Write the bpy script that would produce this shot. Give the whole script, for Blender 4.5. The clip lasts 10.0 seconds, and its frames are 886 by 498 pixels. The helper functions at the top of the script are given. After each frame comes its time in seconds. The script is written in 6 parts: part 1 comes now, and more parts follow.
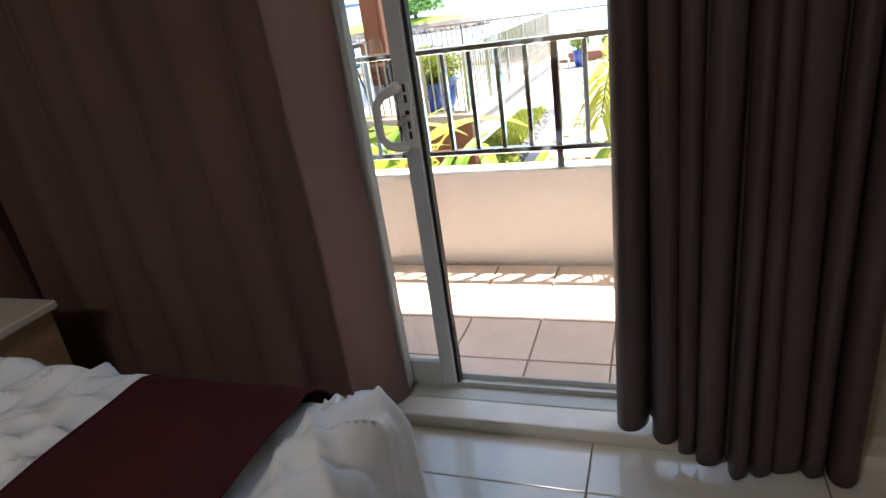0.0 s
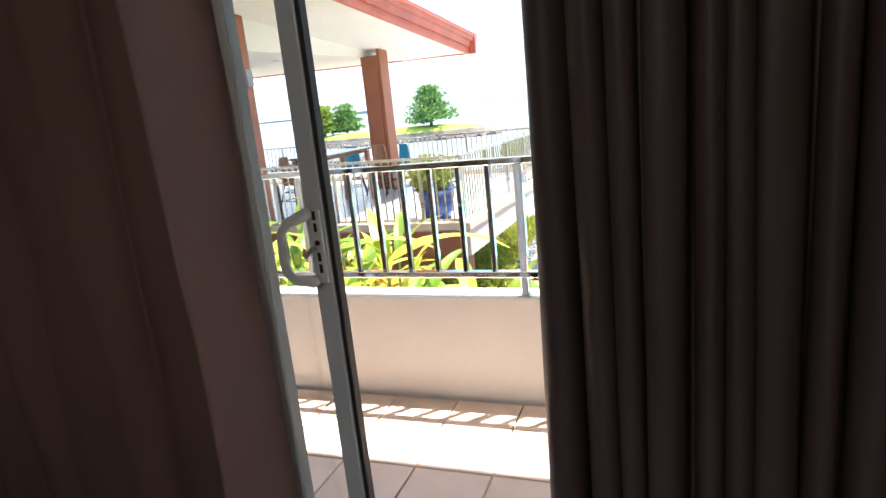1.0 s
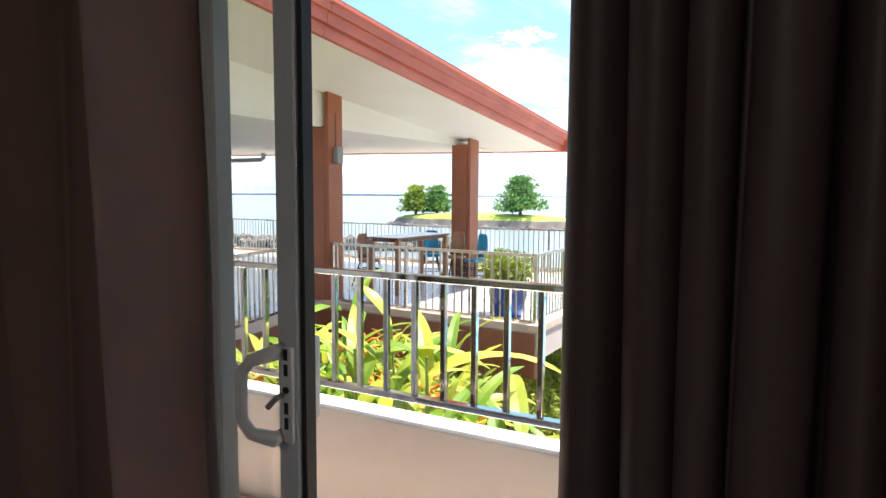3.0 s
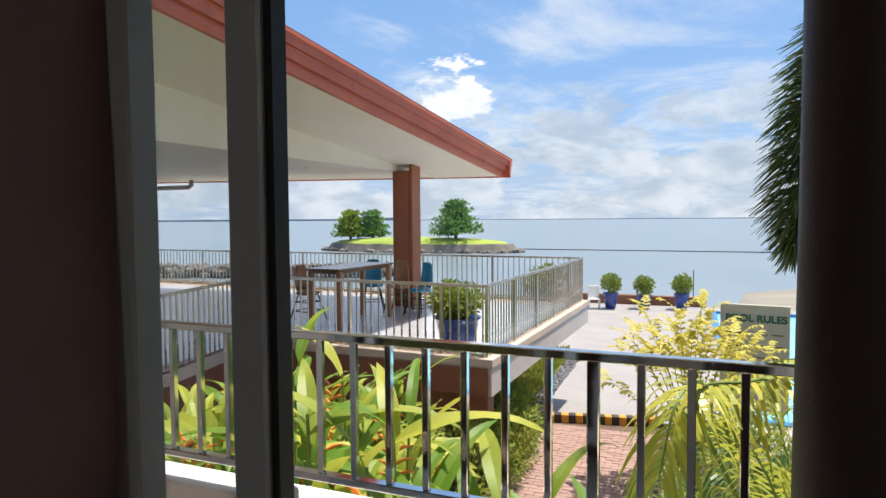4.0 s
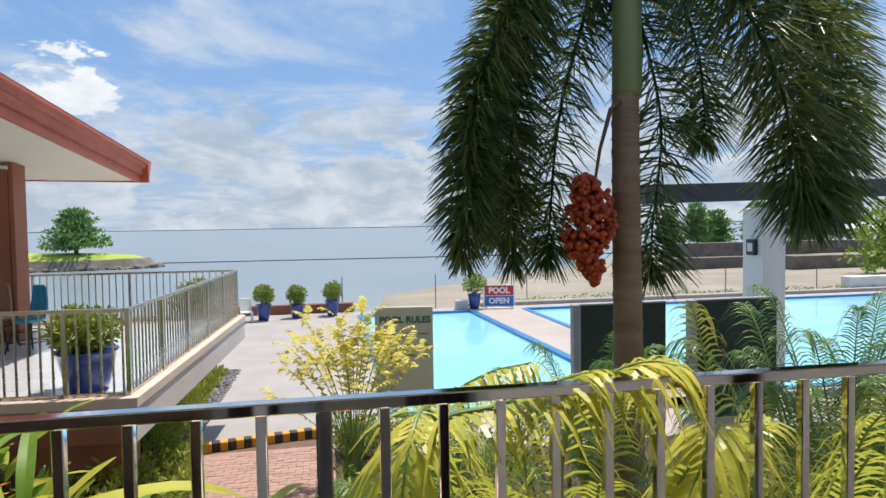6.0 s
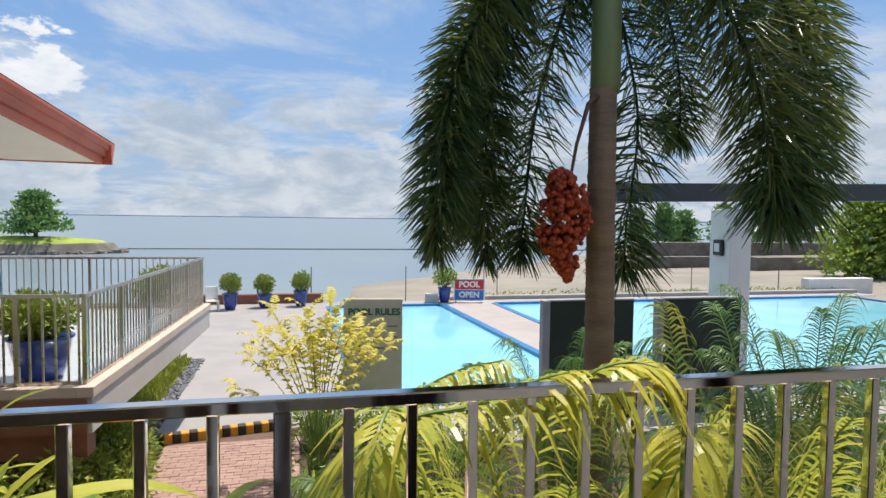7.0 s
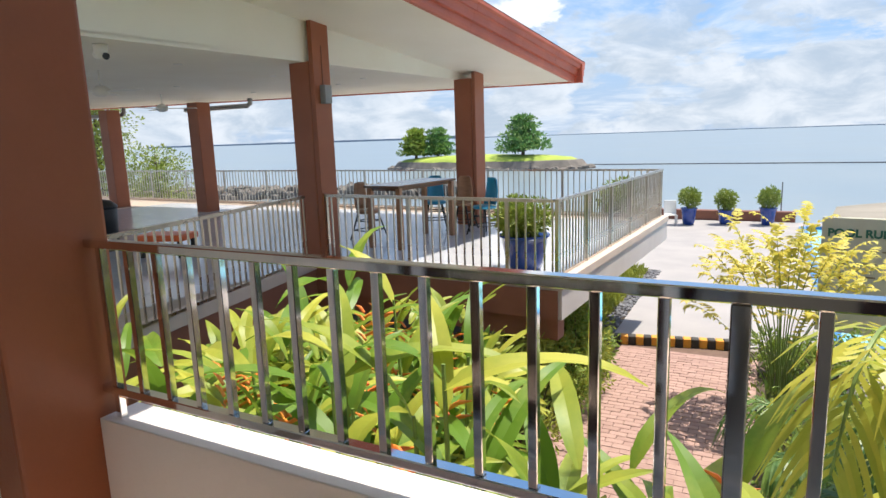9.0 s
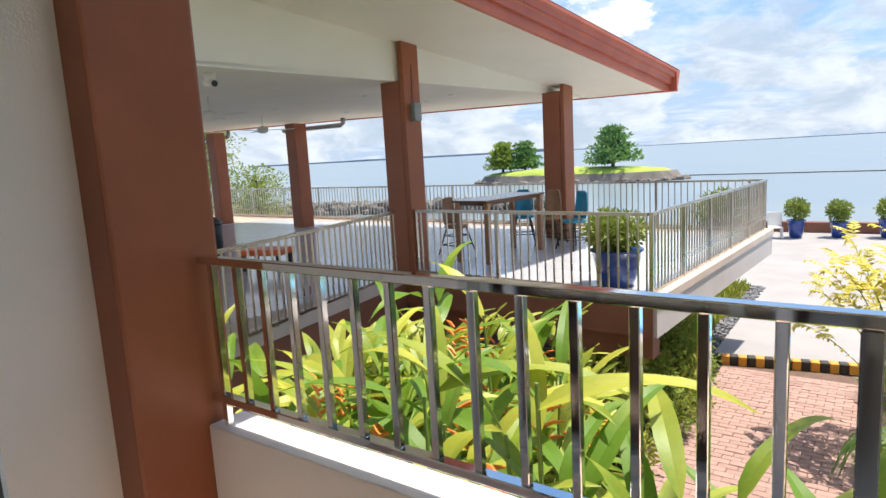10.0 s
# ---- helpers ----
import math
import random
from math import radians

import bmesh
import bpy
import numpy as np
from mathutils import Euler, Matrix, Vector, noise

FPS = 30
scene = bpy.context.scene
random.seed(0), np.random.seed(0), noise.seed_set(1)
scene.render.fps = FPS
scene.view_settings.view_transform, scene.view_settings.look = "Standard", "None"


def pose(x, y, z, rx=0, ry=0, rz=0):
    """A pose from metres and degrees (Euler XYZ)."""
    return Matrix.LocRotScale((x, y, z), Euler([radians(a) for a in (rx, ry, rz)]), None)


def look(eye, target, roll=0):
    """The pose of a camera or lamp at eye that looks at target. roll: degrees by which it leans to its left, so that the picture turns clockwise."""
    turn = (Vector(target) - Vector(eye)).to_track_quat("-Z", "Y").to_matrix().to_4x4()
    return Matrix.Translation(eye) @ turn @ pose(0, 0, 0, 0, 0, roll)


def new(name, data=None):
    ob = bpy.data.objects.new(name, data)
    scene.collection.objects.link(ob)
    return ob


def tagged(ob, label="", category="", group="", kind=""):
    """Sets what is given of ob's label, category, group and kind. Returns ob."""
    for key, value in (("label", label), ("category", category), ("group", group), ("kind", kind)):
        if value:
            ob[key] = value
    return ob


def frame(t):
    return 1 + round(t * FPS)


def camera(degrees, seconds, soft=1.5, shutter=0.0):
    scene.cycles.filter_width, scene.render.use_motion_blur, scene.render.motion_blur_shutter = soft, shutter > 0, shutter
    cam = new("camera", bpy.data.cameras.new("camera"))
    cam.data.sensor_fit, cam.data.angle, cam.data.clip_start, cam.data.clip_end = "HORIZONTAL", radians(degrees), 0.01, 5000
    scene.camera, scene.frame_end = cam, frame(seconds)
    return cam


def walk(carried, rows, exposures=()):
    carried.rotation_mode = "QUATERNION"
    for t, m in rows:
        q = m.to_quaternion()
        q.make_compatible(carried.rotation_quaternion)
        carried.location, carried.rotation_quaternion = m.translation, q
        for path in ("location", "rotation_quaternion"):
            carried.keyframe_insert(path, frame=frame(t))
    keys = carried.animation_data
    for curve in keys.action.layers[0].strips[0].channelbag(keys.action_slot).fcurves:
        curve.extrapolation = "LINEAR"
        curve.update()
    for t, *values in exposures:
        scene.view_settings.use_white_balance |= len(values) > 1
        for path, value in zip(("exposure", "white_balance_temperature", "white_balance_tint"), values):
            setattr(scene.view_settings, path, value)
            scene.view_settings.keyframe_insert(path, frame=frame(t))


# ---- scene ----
cam = camera(71.5, 10.0)
PATH = [
    (0, (0.429, -1.300, 1.301), (-0.234, 0.426, 0.539), -8.4),
    (0.5, (0.540, -1.149, 1.284), (-0.057, 0.660, 0.678), -5.7),
    (1, (0.567, -0.949, 1.303), (-0.120, 0.874, 0.849), -5.8),
    (1.5, (0.588, -0.816, 1.316), (-0.155, 1.007, 0.965), -5.0),
    (2, (0.626, -0.689, 1.356), (-0.274, 1.080, 1.111), -2.3),
    (2.5, (0.647, -0.619, 1.371), (-0.347, 1.104, 1.170), 0.1),
    (3.8, (0.277, -0.318, 1.422), (-0.476, 1.531, 1.306), -0.1),
    (4, (0.242, -0.247, 1.446), (-0.497, 1.609, 1.349), -0.4),
    (4.5, (0.186, -0.098, 1.432), (-0.482, 1.786, 1.369), 0.2),
    (5, (0.117, 0.036, 1.432), (-0.27, 1.997, 1.357), 0.6),
    (5.5, (0.038, 0.153, 1.436), (0.091, 2.15, 1.346), -0.3),
    (5.7, (0.031, 0.173, 1.43), (0.219, 2.162, 1.345), -0.9),
    (6.8, (-0.001, 0.199, 1.448), (0.583, 2.111, 1.381), 1.0),
    (7, (0.035, 0.274, 1.424), (0.485, 2.221, 1.325), 0.7),
    (7.5, (0.042, 0.292, 1.422), (-0.053, 2.283, 1.27), -1.4),
    (8, (0.025, 0.33, 1.391), (-0.539, 2.235, 1.166), -0.1),
    (8.5, (0.037, 0.315, 1.364), (-0.778, 2.117, 1.067), -1.5),
    (9, (0.032, 0.334, 1.347), (-0.896, 2.07, 0.992), -1.9),
    (9.5, (0.029, 0.324, 1.349), (-1.029, 1.986, 1.009), -2.6),
    (10, (0.011, 0.328, 1.357), (-1.158, 1.924, 1.059), -3.2),
]
walk(cam, [(t, look(eye, target, roll)) for t, eye, target, roll in PATH],
     exposures=[(0, 2.2), (0.8, 2.1), (1.5, 1.95), (2.7, 1.95), (3.6, 0.62), (4.5, 0.60), (5.2, 0.51), (7.0, 0.37), (8.0, 0.49), (8.8, 0.68), (10, 0.84)])

# ---------- light ----------
SUN_DIR = Vector((0.22, 0.235, 1.0)).normalized()
world = bpy.data.worlds.new("sky")
scene.world = world
world.use_nodes = True
wt = world.node_tree
wt.nodes.clear()


def wlink(a, b):
    wt.links.new(a, b)


def wmath(op, a, b=None, c=None, clamp=False):
    n = wt.nodes.new("ShaderNodeMath")
    n.operation = op
    n.use_clamp = clamp
    for i, v in enumerate((a, b, c)):
        if v is None:
            continue
        if isinstance(v, (int, float)):
            n.inputs[i].default_value = v
        else:
            wlink(v, n.inputs[i])
    return n.outputs[0]


def wnoise(vec, scale, detail, rough, dist=0.0):
    n = wt.nodes.new("ShaderNodeTexNoise")
    n.inputs["Scale"].default_value = scale
    n.inputs["Detail"].default_value = detail
    n.inputs["Roughness"].default_value = rough
    n.inputs["Distortion"].default_value = dist
    wlink(vec, n.inputs["Vector"])
    return n.outputs["Fac"]


def wramp(v, a, b):
    n = wt.nodes.new("ShaderNodeMapRange")
    n.interpolation_type = "SMOOTHSTEP"
    n.inputs["From Min"].default_value = a
    n.inputs["From Max"].default_value = b
    wlink(v, n.inputs["Value"])
    return n.outputs["Result"]


def wmix(fac, a, b):
    n = wt.nodes.new("ShaderNodeMix")
    n.data_type = "RGBA"
    if isinstance(fac, float):
        n.inputs[0].default_value = fac
    else:
        wlink(fac, n.inputs[0])
    for sock, v in ((n.inputs[6], a), (n.inputs[7], b)):
        if isinstance(v, tuple):
            sock.default_value = (*v, 1)
        else:
            wlink(v, sock)
    return n.outputs[2]


sky = wt.nodes.new("ShaderNodeTexSky")
sky.sky_type = "NISHITA"
sky.sun_disc = False
sky.sun_elevation = math.asin(SUN_DIR.z)
sky.sun_rotation = math.atan2(SUN_DIR.x, SUN_DIR.y)
sky.air_density, sky.dust_density, sky.ozone_density = 1.0, 1.2, 1.5
scaled = wt.nodes.new("ShaderNodeVectorMath")
scaled.operation = "SCALE"
scaled.inputs["Scale"].default_value = 0.115
wlink(sky.outputs[0], scaled.inputs[0])
coord = wt.nodes.new("ShaderNodeTexCoord")
sep = wt.nodes.new("ShaderNodeSeparateXYZ")
wlink(coord.outputs["Generated"], sep.inputs[0])
dx, dy, dz = sep.outputs
up = wmath("ADD", wmath("MAXIMUM", dz, 0.0), 0.10)
flat = wt.nodes.new("ShaderNodeCombineXYZ")
wlink(wmath("DIVIDE", dx, up), flat.inputs[0])
wlink(wmath("MULTIPLY", wmath("DIVIDE", dy, up), 1.0), flat.inputs[1])
# high thin clouds
cirrus = wramp(wnoise(flat.outputs[0], 0.8, 12.0, 0.62, 0.45), 0.445, 0.645)
# heaped clouds towards the horizon
around = wt.nodes.new("ShaderNodeCombineXYZ")
wlink(wmath("MULTIPLY", dx, 3.4), around.inputs[0])
wlink(wmath("MULTIPLY", dy, 3.4), around.inputs[1])
wlink(wmath("MULTIPLY", dz, 7.5), around.inputs[2])
heap_noise = wnoise(around.outputs[0], 1.5, 12.0, 0.60, 0.1)
low = wmath("SUBTRACT", 1.0, wramp(dz, 0.10, 0.30))
heap = wramp(wmath("ADD", heap_noise, wmath("MULTIPLY", low, 0.14)), 0.555, 0.625)
heap = wmath("MULTIPLY", heap, low)
# one bright towering cloud over the islet
tower = wmath("ADD", wmath("MULTIPLY", dx, -0.347), wmath("MULTIPLY", dy, 0.919))
tower = wmath("ADD", tower, wmath("MULTIPLY", dz, 0.187))
tower_noise = wnoise(around.outputs[0], 4.0, 9.0, 0.6, 0.3)
tower = wramp(wmath("ADD", tower, wmath("MULTIPLY", wmath("SUBTRACT", tower_noise, 0.5), 0.011)), 0.9984, 0.9993)
shade = wramp(wnoise(around.outputs[0], 3.4, 8.0, 0.6, 0.4), 0.35, 0.68)
heap_colour = wmix(shade, (0.33, 0.395, 0.475), (0.54, 0.575, 0.62))
haze = wmath("SUBTRACT", 1.0, wramp(dz, 0.0, 0.16))
deep = wmix(wramp(dz, 0.05, 0.50), (0.20, 0.35, 0.60), (0.125, 0.28, 0.57))
base = wmix(wmath("MULTIPLY", wmath("SUBTRACT", 1.0, wramp(dz, 0.5, 0.8)), 0.75), scaled.outputs[0], deep)
base = wmix(wmath("MULTIPLY", haze, 0.75), base, (0.34, 0.415, 0.52))
col = wmix(wmath("MULTIPLY", cirrus, 0.8), base, (0.53, 0.575, 0.63))
col = wmix(wmath("MULTIPLY", heap, 0.9), col, heap_colour)
col = wmix(tower, col, wmix(shade, (0.54, 0.59, 0.66), (0.74, 0.75, 0.77)))
background = wt.nodes.new("ShaderNodeBackground")
background.inputs["Strength"].default_value = 1.0
wlink(col, background.inputs["Color"])
out = wt.nodes.new("ShaderNodeOutputWorld")
wlink(background.outputs[0], out.inputs[0])

sun = new("sun", bpy.data.lights.new("sun", "SUN"))
sun.data.energy, sun.data.angle, sun.data.color = 4.4, radians(0.6), (1.0, 0.93, 0.82)
sun.matrix_world = look(SUN_DIR * 50, (0, 0, 0))


# ---------- materials ----------
def mat(name, colour, rough=0.6, metal=0.0, second=None, scale=6.0, amount=0.5, fine=60.0, fine_amount=0.15,
        bump=0.0, bump_scale=80.0, island=0.0, obj=0.0, stretch=(1, 1, 1), transmit=0.0, translucent=0.0, spec=0.5,
        rough_var=0.1, coat=0.0):
    """A procedural surface: two colours mixed by a large and a fine noise, bump, and variation by piece."""
    m = bpy.data.materials.new(name)
    m.use_nodes = True
    t = m.node_tree
    b = t.nodes["Principled BSDF"]
    tc = t.nodes.new("ShaderNodeTexCoord")
    mp = t.nodes.new("ShaderNodeMapping")
    mp.inputs["Scale"].default_value = stretch
    t.links.new(tc.outputs["Object"], mp.inputs[0])

    def tex(s, d=4.0):
        n = t.nodes.new("ShaderNodeTexNoise")
        n.inputs["Scale"].default_value = s
        n.inputs["Detail"].default_value = d
        t.links.new(mp.outputs[0], n.inputs["Vector"])
        return n.outputs["Fac"]

    def mth(op, a, c):
        n = t.nodes.new("ShaderNodeMath")
        n.operation = op
        for i, v in enumerate((a, c)):
            if isinstance(v, (int, float)):
                n.inputs[i].default_value = v
            else:
                t.links.new(v, n.inputs[i])
        return n.outputs[0]

    second = second or tuple(c * 0.72 for c in colour)
    big = tex(scale)
    rng = t.nodes.new("ShaderNodeMapRange")
    rng.inputs["From Min"].default_value, rng.inputs["From Max"].default_value = 0.35, 0.68
    rng.inputs["To Max"].default_value = amount
    t.links.new(big, rng.inputs["Value"])
    fac = mth("ADD", rng.outputs[0], mth("MULTIPLY", mth("SUBTRACT", tex(fine, 3.0), 0.5), fine_amount * 2))
    if island:
        g = t.nodes.new("ShaderNodeNewGeometry")
        fac = mth("ADD", fac, mth("MULTIPLY", mth("SUBTRACT", g.outputs["Random Per Island"], 0.5), island))
    if obj:
        o = t.nodes.new("ShaderNodeObjectInfo")
        fac = mth("ADD", fac, mth("MULTIPLY", mth("SUBTRACT", o.outputs["Random"], 0.5), obj))
    mx = t.nodes.new("ShaderNodeMix")
    mx.data_type = "RGBA"
    mx.clamp_factor = True
    t.links.new(fac, mx.inputs[0])
    mx.inputs[6].default_value, mx.inputs[7].default_value = (*colour, 1), (*second, 1)
    t.links.new(mx.outputs[2], b.inputs["Base Color"])
    b.inputs["Metallic"].default_value = metal
    b.inputs["Specular IOR Level"].default_value = spec
    b.inputs["Coat Weight"].default_value = coat
    r = mth("ADD", rough - rough_var / 2, mth("MULTIPLY", big, rough_var))
    t.links.new(r, b.inputs["Roughness"])
    if transmit:
        b.inputs["Transmission Weight"].default_value = transmit
    if bump:
        bp = t.nodes.new("ShaderNodeBump")
        bp.inputs["Strength"].default_value = bump
        bp.inputs["Distance"].default_value = 0.01
        t.links.new(tex(bump_scale), bp.inputs["Height"])
        t.links.new(bp.outputs[0], b.inputs["Normal"])
    if translucent:
        tr = t.nodes.new("ShaderNodeBsdfTranslucent")
        t.links.new(mx.outputs[2], tr.inputs["Color"])
        ms = t.nodes.new("ShaderNodeMixShader")
        ms.inputs[0].default_value = translucent
        t.links.new(b.outputs[0], ms.inputs[1])
        t.links.new(tr.outputs[0], ms.inputs[2])
        t.links.new(ms.outputs[0], t.nodes["Material Output"].inputs["Surface"])
    return m


WALL = mat("white_wall_paint", (0.80, 0.77, 0.71), 0.85, second=(0.74, 0.71, 0.65), scale=1.5, amount=0.7, bump=0.12, bump_scale=120)
PARAPET = mat("parapet_paint", (0.76, 0.73, 0.70), 0.8, second=(0.69, 0.66, 0.63), scale=2.2, amount=0.6, bump=0.15, bump_scale=90)
ROOM_WALL = mat("room_wall_paint", (0.50, 0.44, 0.36), 0.85, scale=1.2, amount=0.4, bump=0.08, bump_scale=140)
BROWN = mat("brown_column_paint", (0.33, 0.112, 0.054), 0.38, second=(0.27, 0.088, 0.042), spec=0.3, scale=1.8, amount=0.8, bump=0.06, bump_scale=60)
BROWN_BEAM = mat("brown_wall_paint", (0.26, 0.10, 0.06), 0.6, second=(0.20, 0.075, 0.045), scale=2.0, amount=0.8, bump=0.1)
SOFFIT = mat("soffit_board", (0.84, 0.80, 0.71), 0.7, second=(0.79, 0.74, 0.64), scale=0.9, amount=0.7)
FASCIA = mat("red_painted_gutter", (0.56, 0.125, 0.062), 0.45, second=(0.45, 0.095, 0.05), scale=1.4, amount=0.9, bump=0.05)
ROOF = mat("red_roof_tile", (0.33, 0.085, 0.05), 0.6, scale=3, amount=0.8, bump=0.3, bump_scale=20)
STEEL = mat("stainless_steel", (0.80, 0.79, 0.77), 0.06, 1.0, second=(0.70, 0.69, 0.67), scale=9, amount=0.7, rough_var=0.05)
# dull finish; base also darkened for the backlit side of the terrace railings
STEEL_DULL = mat("dull_backlit_stainless_steel", (0.58, 0.53, 0.46), 0.28, 1.0, second=(0.44, 0.40, 0.34), scale=5, amount=0.7)
FRAME = mat("grey_powder_coated_aluminium", (0.56, 0.59, 0.62), 0.4, second=(0.50, 0.53, 0.56), scale=4, amount=0.5)
FRAME_LIGHT = mat("white_aluminium", (0.52, 0.54, 0.53), 0.45, scale=4, amount=0.3)
SEAL = mat("black_rubber", (0.012, 0.012, 0.013), 0.6)
HANDLE = mat("white_handle_plastic", (0.66, 0.66, 0.65), 0.4, scale=20, amount=0.2)
TILE_ROOM = mat("cream_porcelain_tile", (0.80, 0.79, 0.76), 0.10, second=(0.72, 0.70, 0.64), scale=2.5, amount=0.6, obj=0.3)
GROUT = mat("tile_grout", (0.44, 0.36, 0.29), 0.9, scale=30, amount=0.6)
TILE_BALC = mat("terracotta_tile", (0.76, 0.60, 0.51), 0.5, second=(0.66, 0.51, 0.43), scale=5, amount=0.7, fine=90, obj=0.5, bump=0.08)
SILL = mat("cream_marble_sill", (0.78, 0.74, 0.66), 0.25, scale=5, amount=0.5)
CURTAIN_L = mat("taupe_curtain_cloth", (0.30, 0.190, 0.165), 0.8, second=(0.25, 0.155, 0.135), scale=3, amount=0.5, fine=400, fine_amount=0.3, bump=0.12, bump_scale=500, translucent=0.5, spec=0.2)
LINING = mat("added_dark_curtain_lining", (0.13, 0.085, 0.070), 0.9, second=(0.10, 0.066, 0.055), scale=3, amount=0.5, translucent=0.5, spec=0.1)
# base colour darker than the left curtain's, standing for less light on it
CURTAIN_R = mat("mauve_curtain_cloth_dimmed", (0.086, 0.058, 0.058), 0.45, second=(0.062, 0.042, 0.042), scale=3, amount=0.5, fine=400, fine_amount=0.3, bump=0.12, bump_scale=500, translucent=0.08, spec=0.45)
SHEET = mat("white_cotton_sheet", (0.88, 0.90, 0.94), 0.85, second=(0.84, 0.86, 0.90), scale=5, amount=0.5, bump=0.25, bump_scale=40, spec=0.2)
RUNNER = mat("maroon_bed_runner_cloth", (0.075, 0.016, 0.020), 0.85, second=(0.055, 0.012, 0.015), scale=6, amount=0.6, fine=500, fine_amount=0.4, bump=0.1, bump_scale=400, spec=0.15)
WOOD = mat("oak_veneer", (0.42, 0.27, 0.15), 0.5, second=(0.30, 0.18, 0.09), scale=3, amount=0.8, stretch=(1, 8, 8), fine=30, fine_amount=0.4)
DARK_WOOD = mat("dark_stained_wood", (0.15, 0.085, 0.055), 0.18, scale=4, amount=0.7, stretch=(8, 1, 8), fine=30, fine_amount=0.4)
STOOL_WOOD = mat("brown_stool_wood", (0.36, 0.18, 0.09), 0.5, scale=5, amount=0.7, stretch=(1, 6, 6))
BLACK_METAL = mat("black_steel", (0.02, 0.02, 0.016), 0.4, 0.6)
BLUE_PLASTIC = mat("teal_blue_plastic", (0.02, 0.24, 0.38), 0.35, scale=8, amount=0.3)
ORANGE = mat("orange_plastic", (0.75, 0.13, 0.02), 0.4, scale=8, amount=0.3)
BLUE_POT = mat("cobalt_glazed_pot", (0.012, 0.045, 0.24), 0.18, second=(0.02, 0.07, 0.32), scale=5, amount=0.7, coat=0.5)
SOIL = mat("dark_garden_soil", (0.055, 0.04, 0.025), 0.95, second=(0.09, 0.065, 0.04), scale=2.5, amount=0.9, bump=0.8, bump_scale=25)
BRICK = mat("red_brick_paver", (0.38, 0.245, 0.205), 0.85, second=(0.29, 0.18, 0.15), scale=7, amount=0.7, obj=0.9, bump=0.3, bump_scale=60)
BRICK_REST = mat("red_brick_paver_far", (0.38, 0.245, 0.205), 0.85, second=(0.29, 0.18, 0.15), scale=7, amount=0.7, island=0.9, bump=0.3, bump_scale=60)
SAND_JOINT = mat("sand_joint", (0.16, 0.10, 0.075), 0.95, scale=9, amount=0.7)
PATH_STONE = mat("pale_concrete_paving", (0.34, 0.315, 0.305), 0.8, second=(0.275, 0.265, 0.26), scale=1.1, amount=0.8, fine=25, bump=0.1)
DECK = mat("pool_deck_paving", (0.40, 0.35, 0.33), 0.8, second=(0.34, 0.30, 0.28), scale=0.8, amount=0.8, fine=20)
KERB_Y = mat("yellow_kerb_paint", (0.75, 0.33, 0.03), 0.7, second=(0.55, 0.26, 0.05), scale=14, amount=0.7, bump=0.2)
KERB_B = mat("black_kerb_paint", (0.028, 0.024, 0.016), 0.7, second=(0.06, 0.05, 0.045), scale=14, amount=0.7, bump=0.2)
SLAB = mat("grey_painted_slab", (0.56, 0.50, 0.47), 0.8, second=(0.48, 0.43, 0.40), scale=1.4, amount=0.7, bump=0.1)
CURB = mat("beige_slab_curb", (0.60, 0.48, 0.40), 0.75, second=(0.5, 0.4, 0.33), scale=2.5, amount=0.7)
TERR_TILE = mat("glossy_terrace_tile", (0.54, 0.54, 0.56), 0.16, second=(0.46, 0.47, 0.50), scale=1.2, amount=0.7, obj=0.3)
WATER_POOL = mat("pool_water", (0.28, 0.64, 0.75), 0.06, second=(0.22, 0.58, 0.73), scale=0.5, amount=0.8, bump=0.12, bump_scale=3.0)
POOL_EDGE = mat("blue_pool_edge_tile", (0.03, 0.20, 0.46), 0.3, scale=6, amount=0.6)
SEA = mat("sea_water", (0.165, 0.215, 0.25), 0.32, second=(0.215, 0.255, 0.275), scale=0.035, amount=0.9, fine=0.25, fine_amount=0.25, bump=0.25, bump_scale=1.2)
SAND = mat("wet_beach_sand", (0.30, 0.265, 0.215), 0.9, second=(0.215, 0.195, 0.16), scale=0.22, amount=0.9, fine=2.5, fine_amount=0.4, bump=0.4, bump_scale=3)
ROCK = mat("grey_sea_rock", (0.20, 0.175, 0.15), 0.9, second=(0.11, 0.10, 0.09), scale=0.8, amount=0.9, fine=5, fine_amount=0.4, bump=0.8, bump_scale=3, island=0.6)
GRASS = mat("sunlit_grass", (0.38, 0.45, 0.07), 0.9, second=(0.26, 0.35, 0.055), scale=0.6, amount=0.9, fine=6, fine_amount=0.5, island=0.5)
GROUNDCOVER = mat("yellow_green_groundcover", (0.36, 0.38, 0.06), 0.85, second=(0.20, 0.25, 0.04), scale=2, amount=0.6, island=0.9, translucent=0.2)
PANEL = mat("dark_green_panel", (0.012, 0.026, 0.013), 0.7, second=(0.009, 0.018, 0.010), scale=3, amount=0.6)
GREY_POST = mat("grey_painted_post", (0.30, 0.30, 0.31), 0.7, scale=4, amount=0.6)
WHITE_COLUMN = mat("white_painted_column", (0.72, 0.70, 0.66), 0.8, second=(0.62, 0.60, 0.56), scale=1.8, amount=0.6)
DARK_BEAM = mat("dark_steel_beam", (0.035, 0.038, 0.045), 0.5, scale=3, amount=0.5)
SIGN_BOARD = mat("beige_sign_board", (0.56, 0.54, 0.42), 0.6, scale=3, amount=0.4)
SIGN_WHITE = mat("white_sign_paint", (0.80, 0.80, 0.78), 0.5, scale=10, amount=0.1)
SIGN_RED = mat("red_sign_paint", (0.58, 0.03, 0.025), 0.5, scale=10, amount=0.2)
SIGN_BLUE = mat("blue_sign_paint", (0.02, 0.17, 0.50), 0.5, scale=10, amount=0.2)
